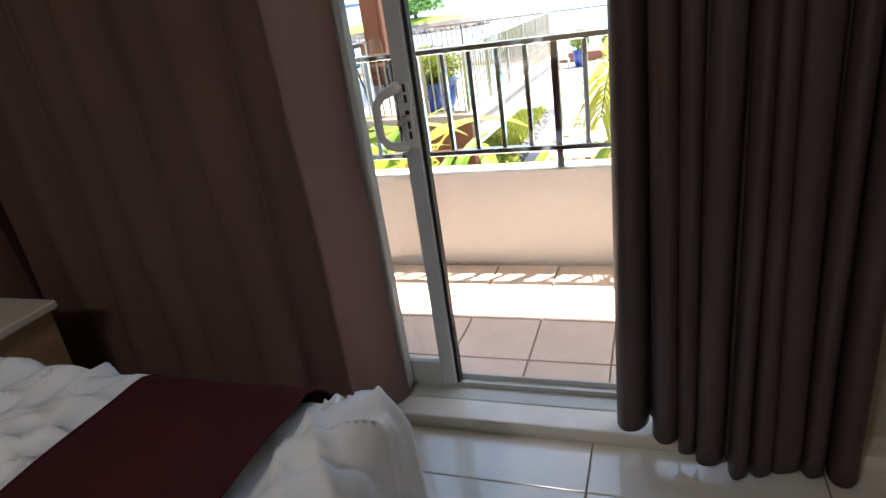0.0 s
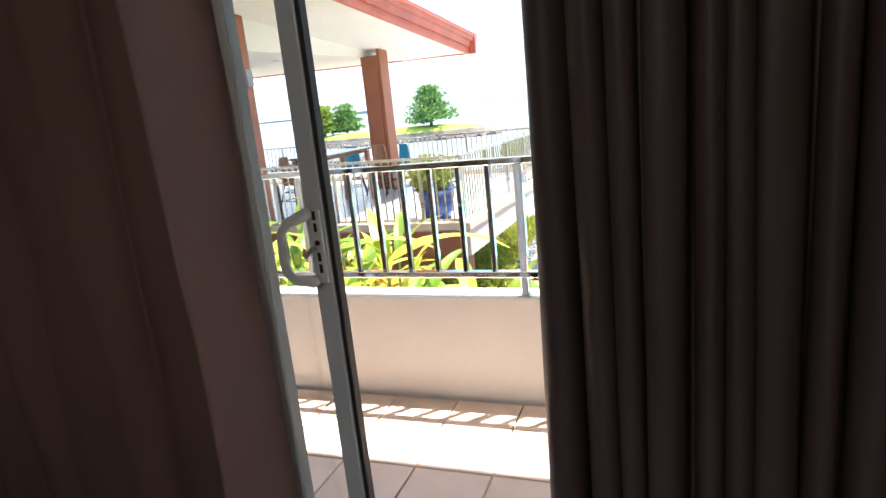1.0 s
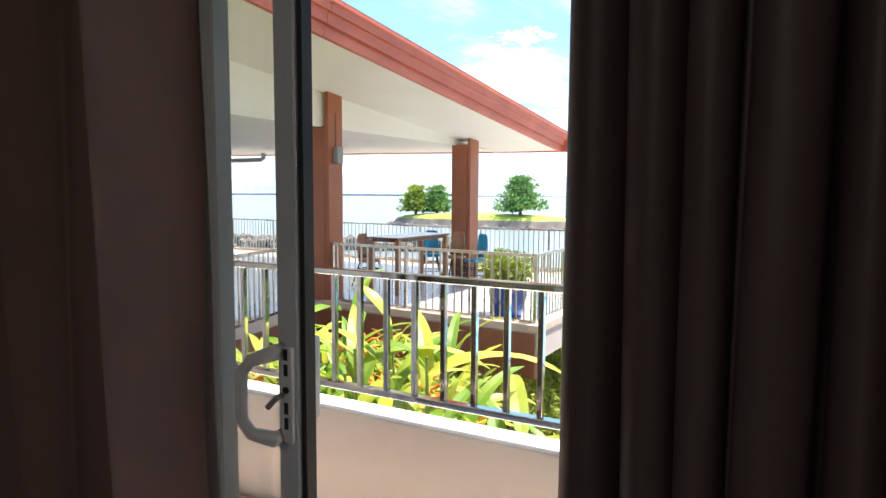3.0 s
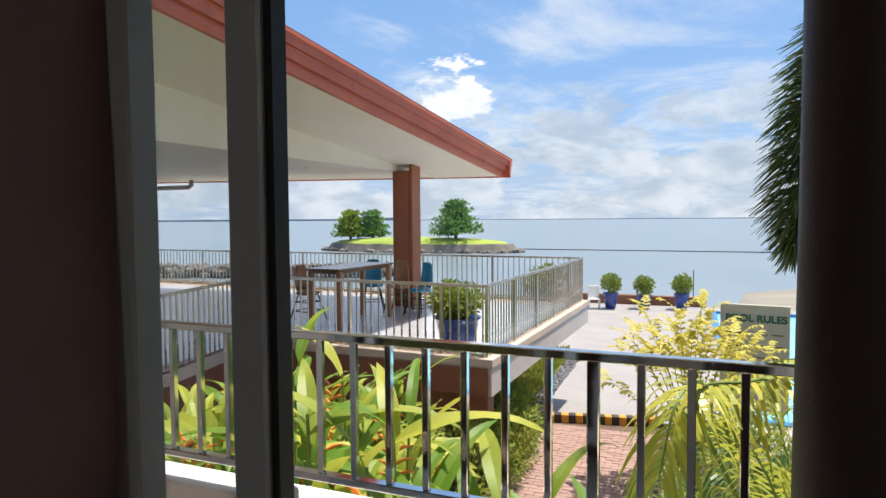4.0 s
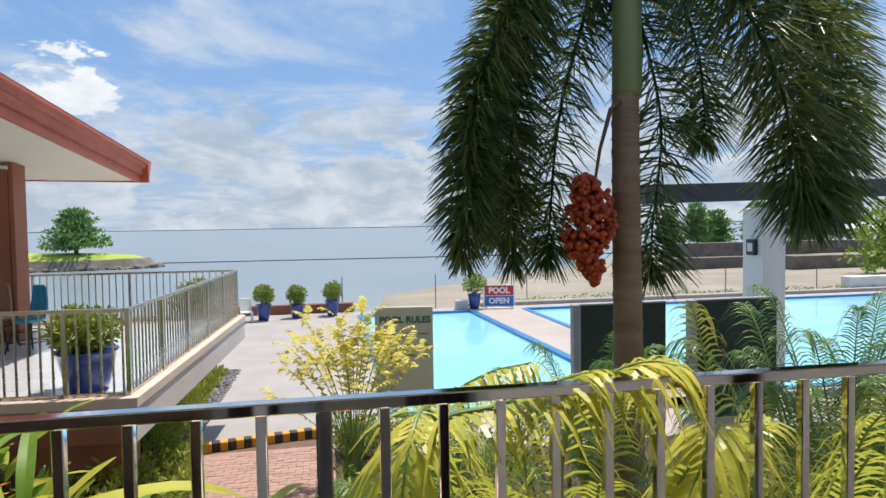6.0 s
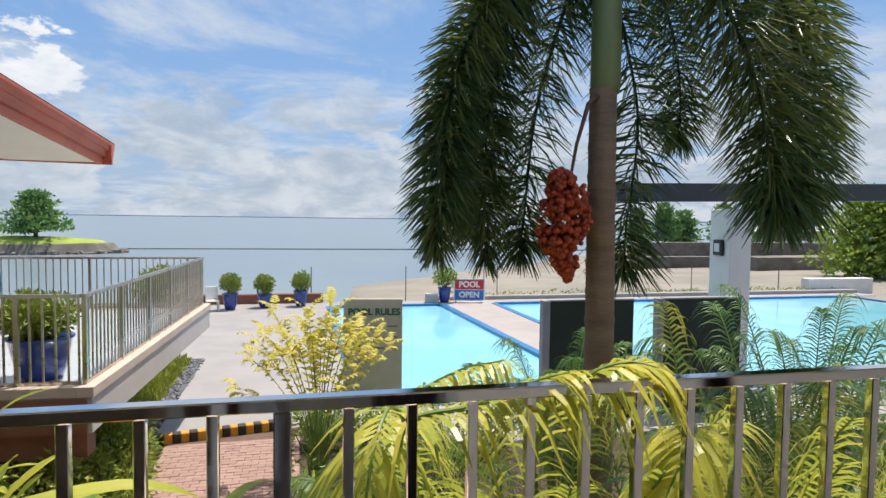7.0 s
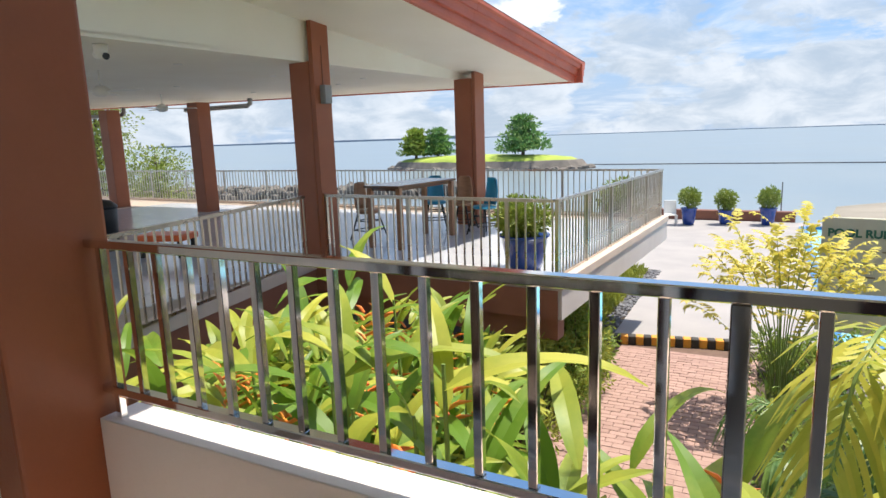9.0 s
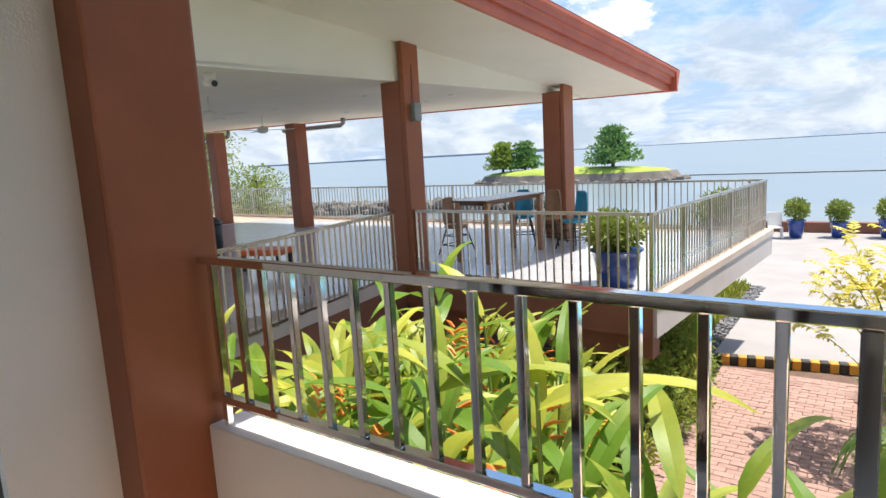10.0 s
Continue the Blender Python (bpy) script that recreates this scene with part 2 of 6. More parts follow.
SIGN_GREEN = mat("green_sign_lettering", (0.03, 0.15, 0.10), 0.6)
SIGN_BAR = mat("brown_sign_marks", (0.22, 0.16, 0.09), 0.6)
TRUNK = mat("palm_trunk_bark", (0.30, 0.21, 0.155), 0.85, second=(0.19, 0.125, 0.09), scale=2, amount=0.8, fine=14, fine_amount=0.5, stretch=(1, 1, 5), bump=0.5, bump_scale=16)
CROWNSHAFT = mat("green_crownshaft", (0.17, 0.24, 0.075), 0.4, second=(0.24, 0.25, 0.11), scale=1.5, amount=0.8, stretch=(3, 3, 0.7))
PALM = mat("dark_palm_leaf", (0.045, 0.10, 0.030), 0.36, second=(0.26, 0.27, 0.06), scale=1.2, amount=0.6, island=1.0, translucent=0.36)
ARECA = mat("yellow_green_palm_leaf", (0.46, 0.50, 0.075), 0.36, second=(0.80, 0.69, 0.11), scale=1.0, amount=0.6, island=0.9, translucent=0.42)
# green leaf colour, darkened further for the shade behind the railing
ARECA_GREEN_SHADED = mat("shade_darkened_green_palm_leaf", (0.07, 0.165, 0.04), 0.40, second=(0.24, 0.33, 0.065), scale=1.0, amount=0.6, island=0.9, translucent=0.42)
HELI = mat("bright_banana_like_leaf", (0.15, 0.28, 0.03), 0.46, second=(0.56, 0.55, 0.08), scale=2.2, amount=0.7, island=0.5, obj=1.1, fine=40, stretch=(1, 1, 1), translucent=0.42)
HELI_STEM = mat("green_leaf_stem", (0.16, 0.24, 0.05), 0.5)
FLOWER = mat("orange_bract", (0.75, 0.16, 0.03), 0.45, second=(0.8, 0.32, 0.04), scale=20, amount=0.8, island=0.6)
SHRUB = mat("green_shrub_leaf", (0.19, 0.30, 0.05), 0.5, second=(0.36, 0.40, 0.07), scale=2, amount=0.6, island=1.0, translucent=0.4)
YELLOW_SHRUB = mat("golden_shrub_leaf", (0.70, 0.60, 0.10), 0.5, second=(0.46, 0.46, 0.08), scale=2, amount=0.5, island=1.0, translucent=0.42)
POT_SHRUB = mat("potted_shrub_leaf", (0.22, 0.30, 0.045), 0.5, second=(0.36, 0.38, 0.08), scale=3, amount=0.5, island=1.0, translucent=0.25)
TREE_LEAF = mat("tree_leaf", (0.12, 0.27, 0.08), 0.6, second=(0.26, 0.37, 0.10), scale=0.5, amount=0.5, island=1.0, translucent=0.2)
BARK = mat("tree_bark", (0.12, 0.085, 0.06), 0.9, scale=6, amount=0.7, bump=0.5)
FRUIT = mat("ripe_red_palm_fruit", (0.50, 0.075, 0.022), 0.35, second=(0.27, 0.030, 0.012), scale=12, amount=0.5, island=1.0)
WHITE_PLASTIC = mat("white_plastic", (0.75, 0.73, 0.68), 0.4, scale=8, amount=0.2)
BLACK_PLASTIC = mat("black_plastic", (0.02, 0.02, 0.02), 0.4)
GREY_BOX = mat("grey_lamp_housing", (0.26, 0.26, 0.25), 0.5, scale=10, amount=0.4)
PEBBLE = mat("dark_pebbles", (0.10, 0.10, 0.11), 0.7, second=(0.22, 0.22, 0.23), scale=8, amount=0.6, island=1.0)
TENT = mat("white_awning", (0.75, 0.74, 0.72), 0.7, scale=1, amount=0.4)
FAR_LAND = mat("haze_tinted_far_coast", (0.26, 0.32, 0.40), 0.9, scale=0.01, amount=0.6)
BUILDING = mat("building_render", (0.76, 0.73, 0.67), 0.85, scale=0.8, amount=0.6, bump=0.1)
BOOM = mat("dark_float_line", (0.05, 0.06, 0.07), 0.7)
ROPE = mat("fence_post_grey", (0.16, 0.15, 0.14), 0.7)

GLASS = bpy.data.materials.new("clear_window_glass")
GLASS.use_nodes = True
gb = GLASS.node_tree.nodes["Principled BSDF"]
gb.inputs["Base Color"].default_value = (0.97, 0.985, 0.98, 1)
gb.inputs["Roughness"].default_value = 0.0
gb.inputs["Transmission Weight"].default_value = 1.0
gb.inputs["IOR"].default_value = 1.45


# ---------- building blocks ----------
def finish(name, bm, material, smooth=False):
    me = bpy.data.meshes.new(name)
    bm.to_mesh(me)
    bm.free()
    me.materials.append(material)
    if smooth:
        for p in me.polygons:
            p.use_smooth = True
    return me


def part(name, bm, material, parent, label="", smooth=False):
    ob = new(name, finish(name, bm, material, smooth))
    ob.parent = parent
    if label:
        tagged(ob, label)
    return ob


def shared(name, me, parent, m=None):
    ob = new(name, me)
    ob.parent = parent
    if m is not None:
        ob.matrix_basis = m
    return ob


def thing(name, m, label, category, group="", kind=""):
    ob = new(name)
    ob.matrix_basis = m
    ob.empty_display_size = 0.1
    return tagged(ob, label, category, group, kind)


def solid(name, bm, material, label="", category="", kind="structure", m=None, smooth=False, group=""):
    ob = new(name, finish(name, bm, material, smooth))
    if m is not None:
        ob.matrix_basis = m
    return tagged(ob, label, category, group, kind)


def box(x0, x1, y0, y1, z0, z1, bevel=0.0, bm=None, seg=1):
    own = bmesh.new()
    bmesh.ops.create_cube(own, size=1.0)
    for v in own.verts:
        v.co = Vector((x0 + (v.co.x + 0.5) * (x1 - x0), y0 + (v.co.y + 0.5) * (y1 - y0), z0 + (v.co.z + 0.5) * (z1 - z0)))
    if bevel:
        bmesh.ops.bevel(own, geom=own.edges[:], offset=bevel, segments=seg, affect="EDGES", profile=0.6)
    return merge(bm, own)


def merge(bm, own):
    if bm is None:
        return own
    me = bpy.data.meshes.new("tmp")
    own.to_mesh(me)
    own.free()
    bm.from_mesh(me)
    bpy.data.meshes.remove(me)
    return bm


def prism(points, z0, z1, bm=None):
    """A slab over the outline points (x, y), given anticlockwise."""
    bm = bm or bmesh.new()
    low = [bm.verts.new((x, y, z0)) for x, y in points]
    top = [bm.verts.new((x, y, z1)) for x, y in points]
    n = len(points)
    bm.faces.new(top)
    bm.faces.new(low[::-1])
    for i in range(n):
        j = (i + 1) % n
        bm.faces.new((low[i], low[j], top[j], top[i]))
    return bm


def tube(points, radius, n=8, bm=None, square=False):
    """A tube along points; radius may be a list."""
    bm = bm or bmesh.new()
    pts = [Vector(p) for p in points]
    rad = radius if isinstance(radius, (list, tuple)) else [radius] * len(pts)
    rings = []
    side = None
    for i, p in enumerate(pts):
        d = (pts[min(i + 1, len(pts) - 1)] - pts[max(i - 1, 0)]).normalized()
        if side is None:
            side = d.orthogonal().normalized()
            if abs(d.z) < 0.9:
                side = d.cross(Vector((0, 0, 1))).normalized()
        side = (side - d * side.dot(d)).normalized()
        other = d.cross(side)
        ring = []
        for k in range(n):
            a = 2 * math.pi * (k + 0.5) / n
            ring.append(bm.verts.new(p + (side * math.cos(a) + other * math.sin(a)) * rad[i]))
        rings.append(ring)
    for a, b in zip(rings, rings[1:]):
        for k in range(n):
            bm.faces.new((a[k], a[(k + 1) % n], b[(k + 1) % n], b[k]))
    bm.faces.new(rings[0][::-1])
    bm.faces.new(rings[-1])
    return bm


def lathe(profile, n=24, bm=None, at=(0, 0, 0)):
    """Turned round z: profile of (radius, z) from bottom to top."""
    bm = bm or bmesh.new()
    ax, ay, az = at
    rings = []
    for r, z in profile:
        rings.append([bm.verts.new((ax + r * math.cos(2 * math.pi * k / n), ay + r * math.sin(2 * math.pi * k / n), az + z)) for k in range(n)])
    for a, b in zip(rings, rings[1:]):
        for k in range(n):
            bm.faces.new((a[k], a[(k + 1) % n], b[(k + 1) % n], b[k]))
    bm.faces.new(rings[0][::-1])
    bm.faces.new(rings[-1])
    return bm


def bezier(p0, p1, p2, p3, n):
    pts = []
    for i in range(n + 1):
        t = i / n
        pts.append(Vector(p0) * (1 - t) ** 3 + Vector(p1) * 3 * t * (1 - t) ** 2 + Vector(p2) * 3 * t * t * (1 - t) + Vector(p3) * t ** 3)
    return pts


def spline(points, n):
    """A smooth line through all the points, n steps to each stretch."""
    p = [Vector(q) for q in points]
    p = [p[0] * 2 - p[1]] + p + [p[-1] * 2 - p[-2]]
    line = []
    for a, b, c, d in zip(p, p[1:], p[2:], p[3:]):
        for i in range(n):
            t = i / n
            line.append(0.5 * (2 * b + (c - a) * t + (2 * a - 5 * b + 4 * c - d) * t * t + (3 * b - a - 3 * c + d) * t ** 3))
    return line + [p[-2]]


class Soup:
    """Many small faces gathered into one mesh quickly."""

    def __init__(self):
        self.v, self.f = [], []

    def quadstrip(self, left, right):
        n = len(self.v)
        for a, b in zip(left, right):
            self.v += [tuple(a), tuple(b)]
        for i in range(len(left) - 1):
            self.f.append((n + 2 * i, n + 2 * i + 1, n + 2 * i + 3, n + 2 * i + 2))

    def leaf(self, base, tip, side, width):
        """A pointed leaf blade, slightly folded."""
        base, tip, side = Vector(base), Vector(tip), Vector(side)
        n = len(self.v)
        mid = base.lerp(tip, 0.45)
        up_ = (tip - base).cross(side).normalized() * width * 0.25
        self.v += [tuple(base), tuple(mid + side * width / 2 + up_), tuple(tip), tuple(mid - side * width / 2 + up_), tuple(mid)]
        self.f += [(n, n + 1, n + 4), (n + 1, n + 2, n + 4), (n + 2, n + 3, n + 4), (n + 3, n, n + 4)]

    def mesh(self, name, material):
        me = bpy.data.meshes.new(name)
        me.from_pydata(self.v, [], self.f)
        me.materials.append(material)
        return me


def soup_part(name, soup, material, parent, label=""):
    ob = shared(name, soup.mesh(name, material), parent)
    if label:
        tagged(ob, label)
    return ob


def rand_dir(rng):
    v = Vector((rng.gauss(0, 1), rng.gauss(0, 1), rng.gauss(0, 1)))
    return v.normalized()


def leaf_clumps(soup, rng, clumps, per, size, width, droop=0.2):
    """Leaves scattered in clumps (centre, radii)."""
    for c, r in clumps:
        c = Vector(c)
        for _ in range(per):
            d = rand_dir(rng)
            k = rng.uniform(0.55, 1.0)
            p = c + Vector((d.x * r[0], d.y * r[1], d.z * r[2])) * k
            out_ = (d + rand_dir(rng) * 0.7 + Vector((0, 0, 0.35 - droop))).normalized()
            s = out_.cross(rand_dir(rng)).normalized()
            ln = size * rng.uniform(0.7, 1.3)
            soup.leaf(p, p + out_ * ln, s, width * rng.uniform(0.7, 1.3))


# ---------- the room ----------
# strength of the added fill light in the room
ROOM_FILL_WATT = 4.6
GROUND_Z = -2.4
TERRACE_Z = -0.35

floor = solid("floor", box(-2.7, 1.7, -4.3, 0.20, -0.12, -0.012), GROUT, "cream porcelain floor tiles with fine joints", "floor")
room_tile = finish("tile", box(-0.298, 0.298, -0.298, 0.298, -0.012, 0.0, 0.002), TILE_ROOM)
for i in range(7):
    for j in range(7):
        cx, cy = -2.46 + 0.6 * i, -0.30 - 0.6 * j
        if -2.6 < cx < 1.6:
            shared("tile", room_tile, floor, pose(cx, cy, 0))
edge_tile = finish("tile", box(-0.298, 0.298, 0.002, 0.198, -0.012, 0.0, 0.002), TILE_ROOM)
for i in range(7):
    shared("tile", edge_tile, floor, pose(-2.46 + 0.6 * i, 0, 0))

OPEN_X0, OPEN_X1, OPEN_H = -1.52, 0.62, 2.25
wall_bm = box(-2.7, OPEN_X0, 0.285, 0.38, 0, 2.62)
box(OPEN_X1, 1.7, 0.285, 0.38, 0, 2.62, bm=wall_bm)
box(OPEN_X0, OPEN_X1, 0.285, 0.38, OPEN_H, 2.62, bm=wall_bm)
solid("wall_north", wall_bm, ROOM_WALL, "beige painted wall round the balcony door", "wall")
solid("wall_west", box(-2.85, -2.7, -4.45, 0.42, -0.12, 2.62), ROOM_WALL, "beige painted room wall", "wall")
solid("wall_east", box(1.7, 1.85, -4.45, 0.42, -0.12, 2.62), ROOM_WALL, "beige painted room wall", "wall")
solid("wall_south", box(-2.7, 1.7, -4.45, -4.3, -0.12, 2.62), ROOM_WALL, "beige painted room wall", "wall")
solid("ceiling", box(-2.85, 1.85, -4.45, 0.42, 2.62, 2.78), WALL, "white painted room ceiling", "ceiling")
solid("door_sill", box(-2.7, 1.7, 0.20, 0.30, -0.1, 0.045, 0.008, seg=2), SILL, "cream marble door sill with worn edge", "sill")

# sliding door
door = thing("door_1", pose(-0.272, 0.352, 0.045), "half-open sliding balcony door in grey aluminium", "sliding door", kind="structure")


def leaf_frame(parent, x0, x1, y, h, stile, material, label):
    part("stile", box(x1 - stile, x1, y, y + 0.045, 0.02, h, 0.004), material, parent, label)
    part("stile", box(x0, x0 + stile, y, y + 0.045, 0.02, h, 0.004), material, parent)
    part("bottom_rail", box(x0 + stile, x1 - stile, y + 0.004, y + 0.041, 0.02, 0.10, 0.004), FRAME_LIGHT, parent)
    part("top_rail", box(x0 + stile, x1 - stile, y + 0.004, y + 0.041, h - 0.07, h, 0.004), material, parent)
    pane = part("pane", box(x0 + stile, x1 - stile, y + 0.02, y + 0.026, 0.10, h - 0.07), GLASS, parent, "clear glass pane")
    pane.visible_shadow = False


leaf_frame(door, -1.05, 0.045, 0.0, 2.16, 0.052, FRAME, "grey aluminium stile")
part("seal", box(0.045, 0.056, 0.008, 0.040, 0.02, 2.16, 0.002), SEAL, door, "black rubber seal")
fixed = thing("window_1", pose(-1.0, 0.305, 0.045), "fixed glass panel beside the sliding door", "window", kind="structure")
leaf_frame(fixed, -0.47, 0.617, 0.0, 2.16, 0.050, FRAME_LIGHT, "pale aluminium stile")
track_bm = box(OPEN_X0, OPEN_X1, 0.302, 0.45, -0.1, 0.045, 0.003)
box(OPEN_X0, OPEN_X1, 0.370, 0.378, 0.045, 0.062, bm=track_bm)
box(OPEN_X0, OPEN_X1, 0.418, 0.426, 0.045, 0.062, bm=track_bm)
box(OPEN_X0, OPEN_X0 + 0.05, 0.30, 0.45, 0.045, OPEN_H, bm=track_bm)
box(OPEN_X1 - 0.05, OPEN_X1, 0.30, 0.45, 0.045, OPEN_H, bm=track_bm)
box(OPEN_X0 + 0.05, OPEN_X1 - 0.05, 0.30, 0.45, OPEN_H - 0.04, OPEN_H, bm=track_bm)
solid("door_frame", track_bm, FRAME_LIGHT, "white aluminium sliding track and frame", "door frame")

handle = bmesh.new()
path = [(0.004, 0.0, 1.030), (0.004, -0.022, 1.030), (-0.034, -0.044, 1.014), (-0.050, -0.050, 0.990), (-0.053, -0.050, 0.93), (-0.050, -0.050, 0.895), (-0.034, -0.044, 0.872), (0.004, -0.022, 0.860), (0.004, 0.0, 0.860)]
tube(path, [0.016, 0.016, 0.013, 0.012, 0.012, 0.012, 0.013, 0.016, 0.016], 10, handle)
pull = part("pull_handle", handle, HANDLE, door, "white D-shaped pull handle", smooth=True)
plate = part("lock_plate", box(0.010, 0.038, -0.010, 0.0, 0.852, 1.040, 0.003, seg=2), HANDLE, door, "white lock plate with dark slots")
for z in (0.88, 0.91, 0.985, 1.015):
    part("slot", box(0.020, 0.028, -0.0125, -0.0102, z, z + 0.022), SEAL, plate)
part("latch", tube([(0.014, -0.010, 0.945), (0.014, -0.026, 0.945), (-0.002, -0.034, 0.925)], 0.006, 8), GREY_BOX, plate, "small grey latch lever")
part("keyhole", tube([(0.024, -0.0102, 0.957), (0.024, -0.0135, 0.957)], 0.007, 10), SEAL, plate)
out_pull = bmesh.new()
box(0.008, 0.040, 0.045, 0.075, 0.88, 1.05, 0.008, bm=out_pull, seg=2)
part("outer_pull", out_pull, HANDLE, door, "white outer pull")


# curtains
def turn_back(d):
    """The free edge of the drawn curtain turns back towards the glass."""
    if d < 0.12:
        k = d / 0.12
        return 0.080 - 0.110 * k * k * (3 - 2 * k)
    return -0.030 * max(0.0, 1 - (d - 0.12) / 0.25) ** 1.5


def curtain(name, x0, x1, y, z0, z1, folds, material, label, seed):
    rng = random.Random(seed)
    top = thing(name, pose(0, 0, 0), label, "curtain")
    nx, nz = 260, 26
    widths = [rng.uniform(0.6, 1.5) for _ in range(folds)]
    total = sum(widths)
    edges = [0]
    for w in widths:
        edges.append(edges[-1] + w / total)
    amps = [rng.uniform(0.10, 0.20) for _ in range(folds)]
    amps[0] = 0.22
    amps[-2:] = [0.5, 0.6]
    bm = bmesh.new()
    grid = []
    for j in range(nz + 1):
        v = j / nz
        row = []
        for i in range(nx + 1):
            u = i / nx
            k = max(q for q in range(folds) if edges[q] <= u + 1e-9)
            f = (u - edges[k]) / (edges[k + 1] - edges[k])
            amp = amps[k] * min((x1 - x0) * widths[k] / total * 0.80, 0.058) * (0.75 + 0.25 * (1 - v))
            s = math.sin(2 * math.pi * f + 0.35 * math.sin(6 * v + k))
            wob = 0.012 * noise.noise(Vector((u * 9, v * 3.0, seed))) + 0.0035 * noise.noise(Vector((u * 40, v * 14, seed))) * max(0.0, 1 - u * 6)
            x = x0 + (x1 - x0) * u - 0.30 * amp * math.sin(4 * math.pi * f) + 0.035 * (1 - v) ** 2 * max(0.0, 1 - 4 * u) + 0.010 * noise.noise(Vector((u * 5, v * 5, seed + 3)))
            row.append(bm.verts.new((x, y + amp * s + wob + turn_back(u * abs(x1 - x0)) + 0.045 * math.exp(-((x + 1.49) / 0.04) ** 2) - 0.05 * math.exp(-((x + 1.38) / 0.05) ** 2), z0 + (z1 - z0) * v + 0.004 * (1 - v) * math.sin(5 * math.pi * u))))
        grid.append(row)
    for a, b in zip(grid, grid[1:]):
        for i in range(nx):
            bm.faces.new((a[i], a[i + 1], b[i + 1], b[i]))
    shape = [[tuple(v.co) for v in row] for row in grid]
    part("cloth", bm, material, top, smooth=True)
    # unseen layer added to hold back light, leaving only the free edge glowing
    back = bmesh.new()
    first = int(0.135 / abs(x1 - x0) * nx)
    rows = [[back.verts.new((p[0], p[1] + 0.016, p[2])) for p in line[first:]] for line in shape]
    for a, b in zip(rows, rows[1:]):
        for i in range(len(a) - 1):
            back.faces.new((a[i], a[i + 1], b[i + 1], b[i]))
    part("lining", back, LINING, top, "added dark lining that dims light through the cloth", smooth=True)
    part("heading", box(min(x0, x1), max(x0, x1), y - 0.03, y + 0.03, z1 - 0.06, z1 + 0.004, 0.006), material, top)
    return top


def gathered_curtain(name, x0, x1, y, z0, z1, folds, material, label, seed):
    """Cloth pushed together into rounded upright tubes with tight valleys between them."""
    rng = random.Random(seed)
    top = thing(name, pose(0, 0, 0), label, "curtain")
    widths = [rng.uniform(0.75, 1.3) for _ in range(folds)]
    widths[0] = 1.5
    total = sum(widths)
    per, nz = 18, 36
    bm = bmesh.new()
    grid = []
    for j in range(nz + 1):
        v = j / nz
        row = []
        at = 0.0
        for k in range(folds):
            w = (x1 - x0) * widths[k] / total
            xc = x0 + at + w / 2 + 0.008 * math.sin(2.2 * v + k * 1.7)
            at += w
            back = (0.100, 0.055, 0.015)[k] if k < 3 else 0.0
            hem = z0 + (0.04 if k < 2 else 0.0) + 0.028 * abs(math.sin(k * 2.3 + 0.4))
            depth = w * (0.62 + 0.25 * math.sin(k * 1.9)) * (1.08 - 0.2 * v)
            last = per + 1 if k == folds - 1 else per
            for i in range(last):
                a = radians(-122 + 244 * i / per)
                crumple = 0.005 * noise.noise(Vector((k * 3 + i * 0.25, v * 9, seed)))
                x = xc + w * 0.50 * math.sin(a)
                yy = y + back - depth * (math.cos(a) - 0.2) + crumple + 0.014 * math.sin(3.1 * v + k)
                z = hem + (z1 - hem) * v + 0.010 * (1 - v) ** 8 * math.sin(a)
                row.append(bm.verts.new((x, yy, z)))
        grid.append(row)
    for a, b in zip(grid, grid[1:]):
        for i in range(len(a) - 1):
            bm.faces.new((a[i], a[i + 1], b[i + 1], b[i]))
    cloth = part("cloth", bm, material, top, smooth=True)
    sol = cloth.modifiers.new("thickness", "SOLIDIFY")
    sol.thickness = 0.003
    part("heading", box(x0, x1, y - 0.03, y + 0.03, z1 - 0.06, z1 + 0.004, 0.006), material, top)
    return top


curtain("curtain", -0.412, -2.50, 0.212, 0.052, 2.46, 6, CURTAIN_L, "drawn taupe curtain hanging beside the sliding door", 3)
gathered_curtain("curtain", 0.309, 0.905, 0.140, 0.012, 2.46, 9, CURTAIN_R, "gathered mauve brown curtain with deep folds, cloth darkened for dim light", 8)
solid("curtain_rail", box(-2.6, 1.2, 0.165, 0.195, 2.47, 2.50, 0.004), FRAME_LIGHT, "white curtain rail", "curtain rail")


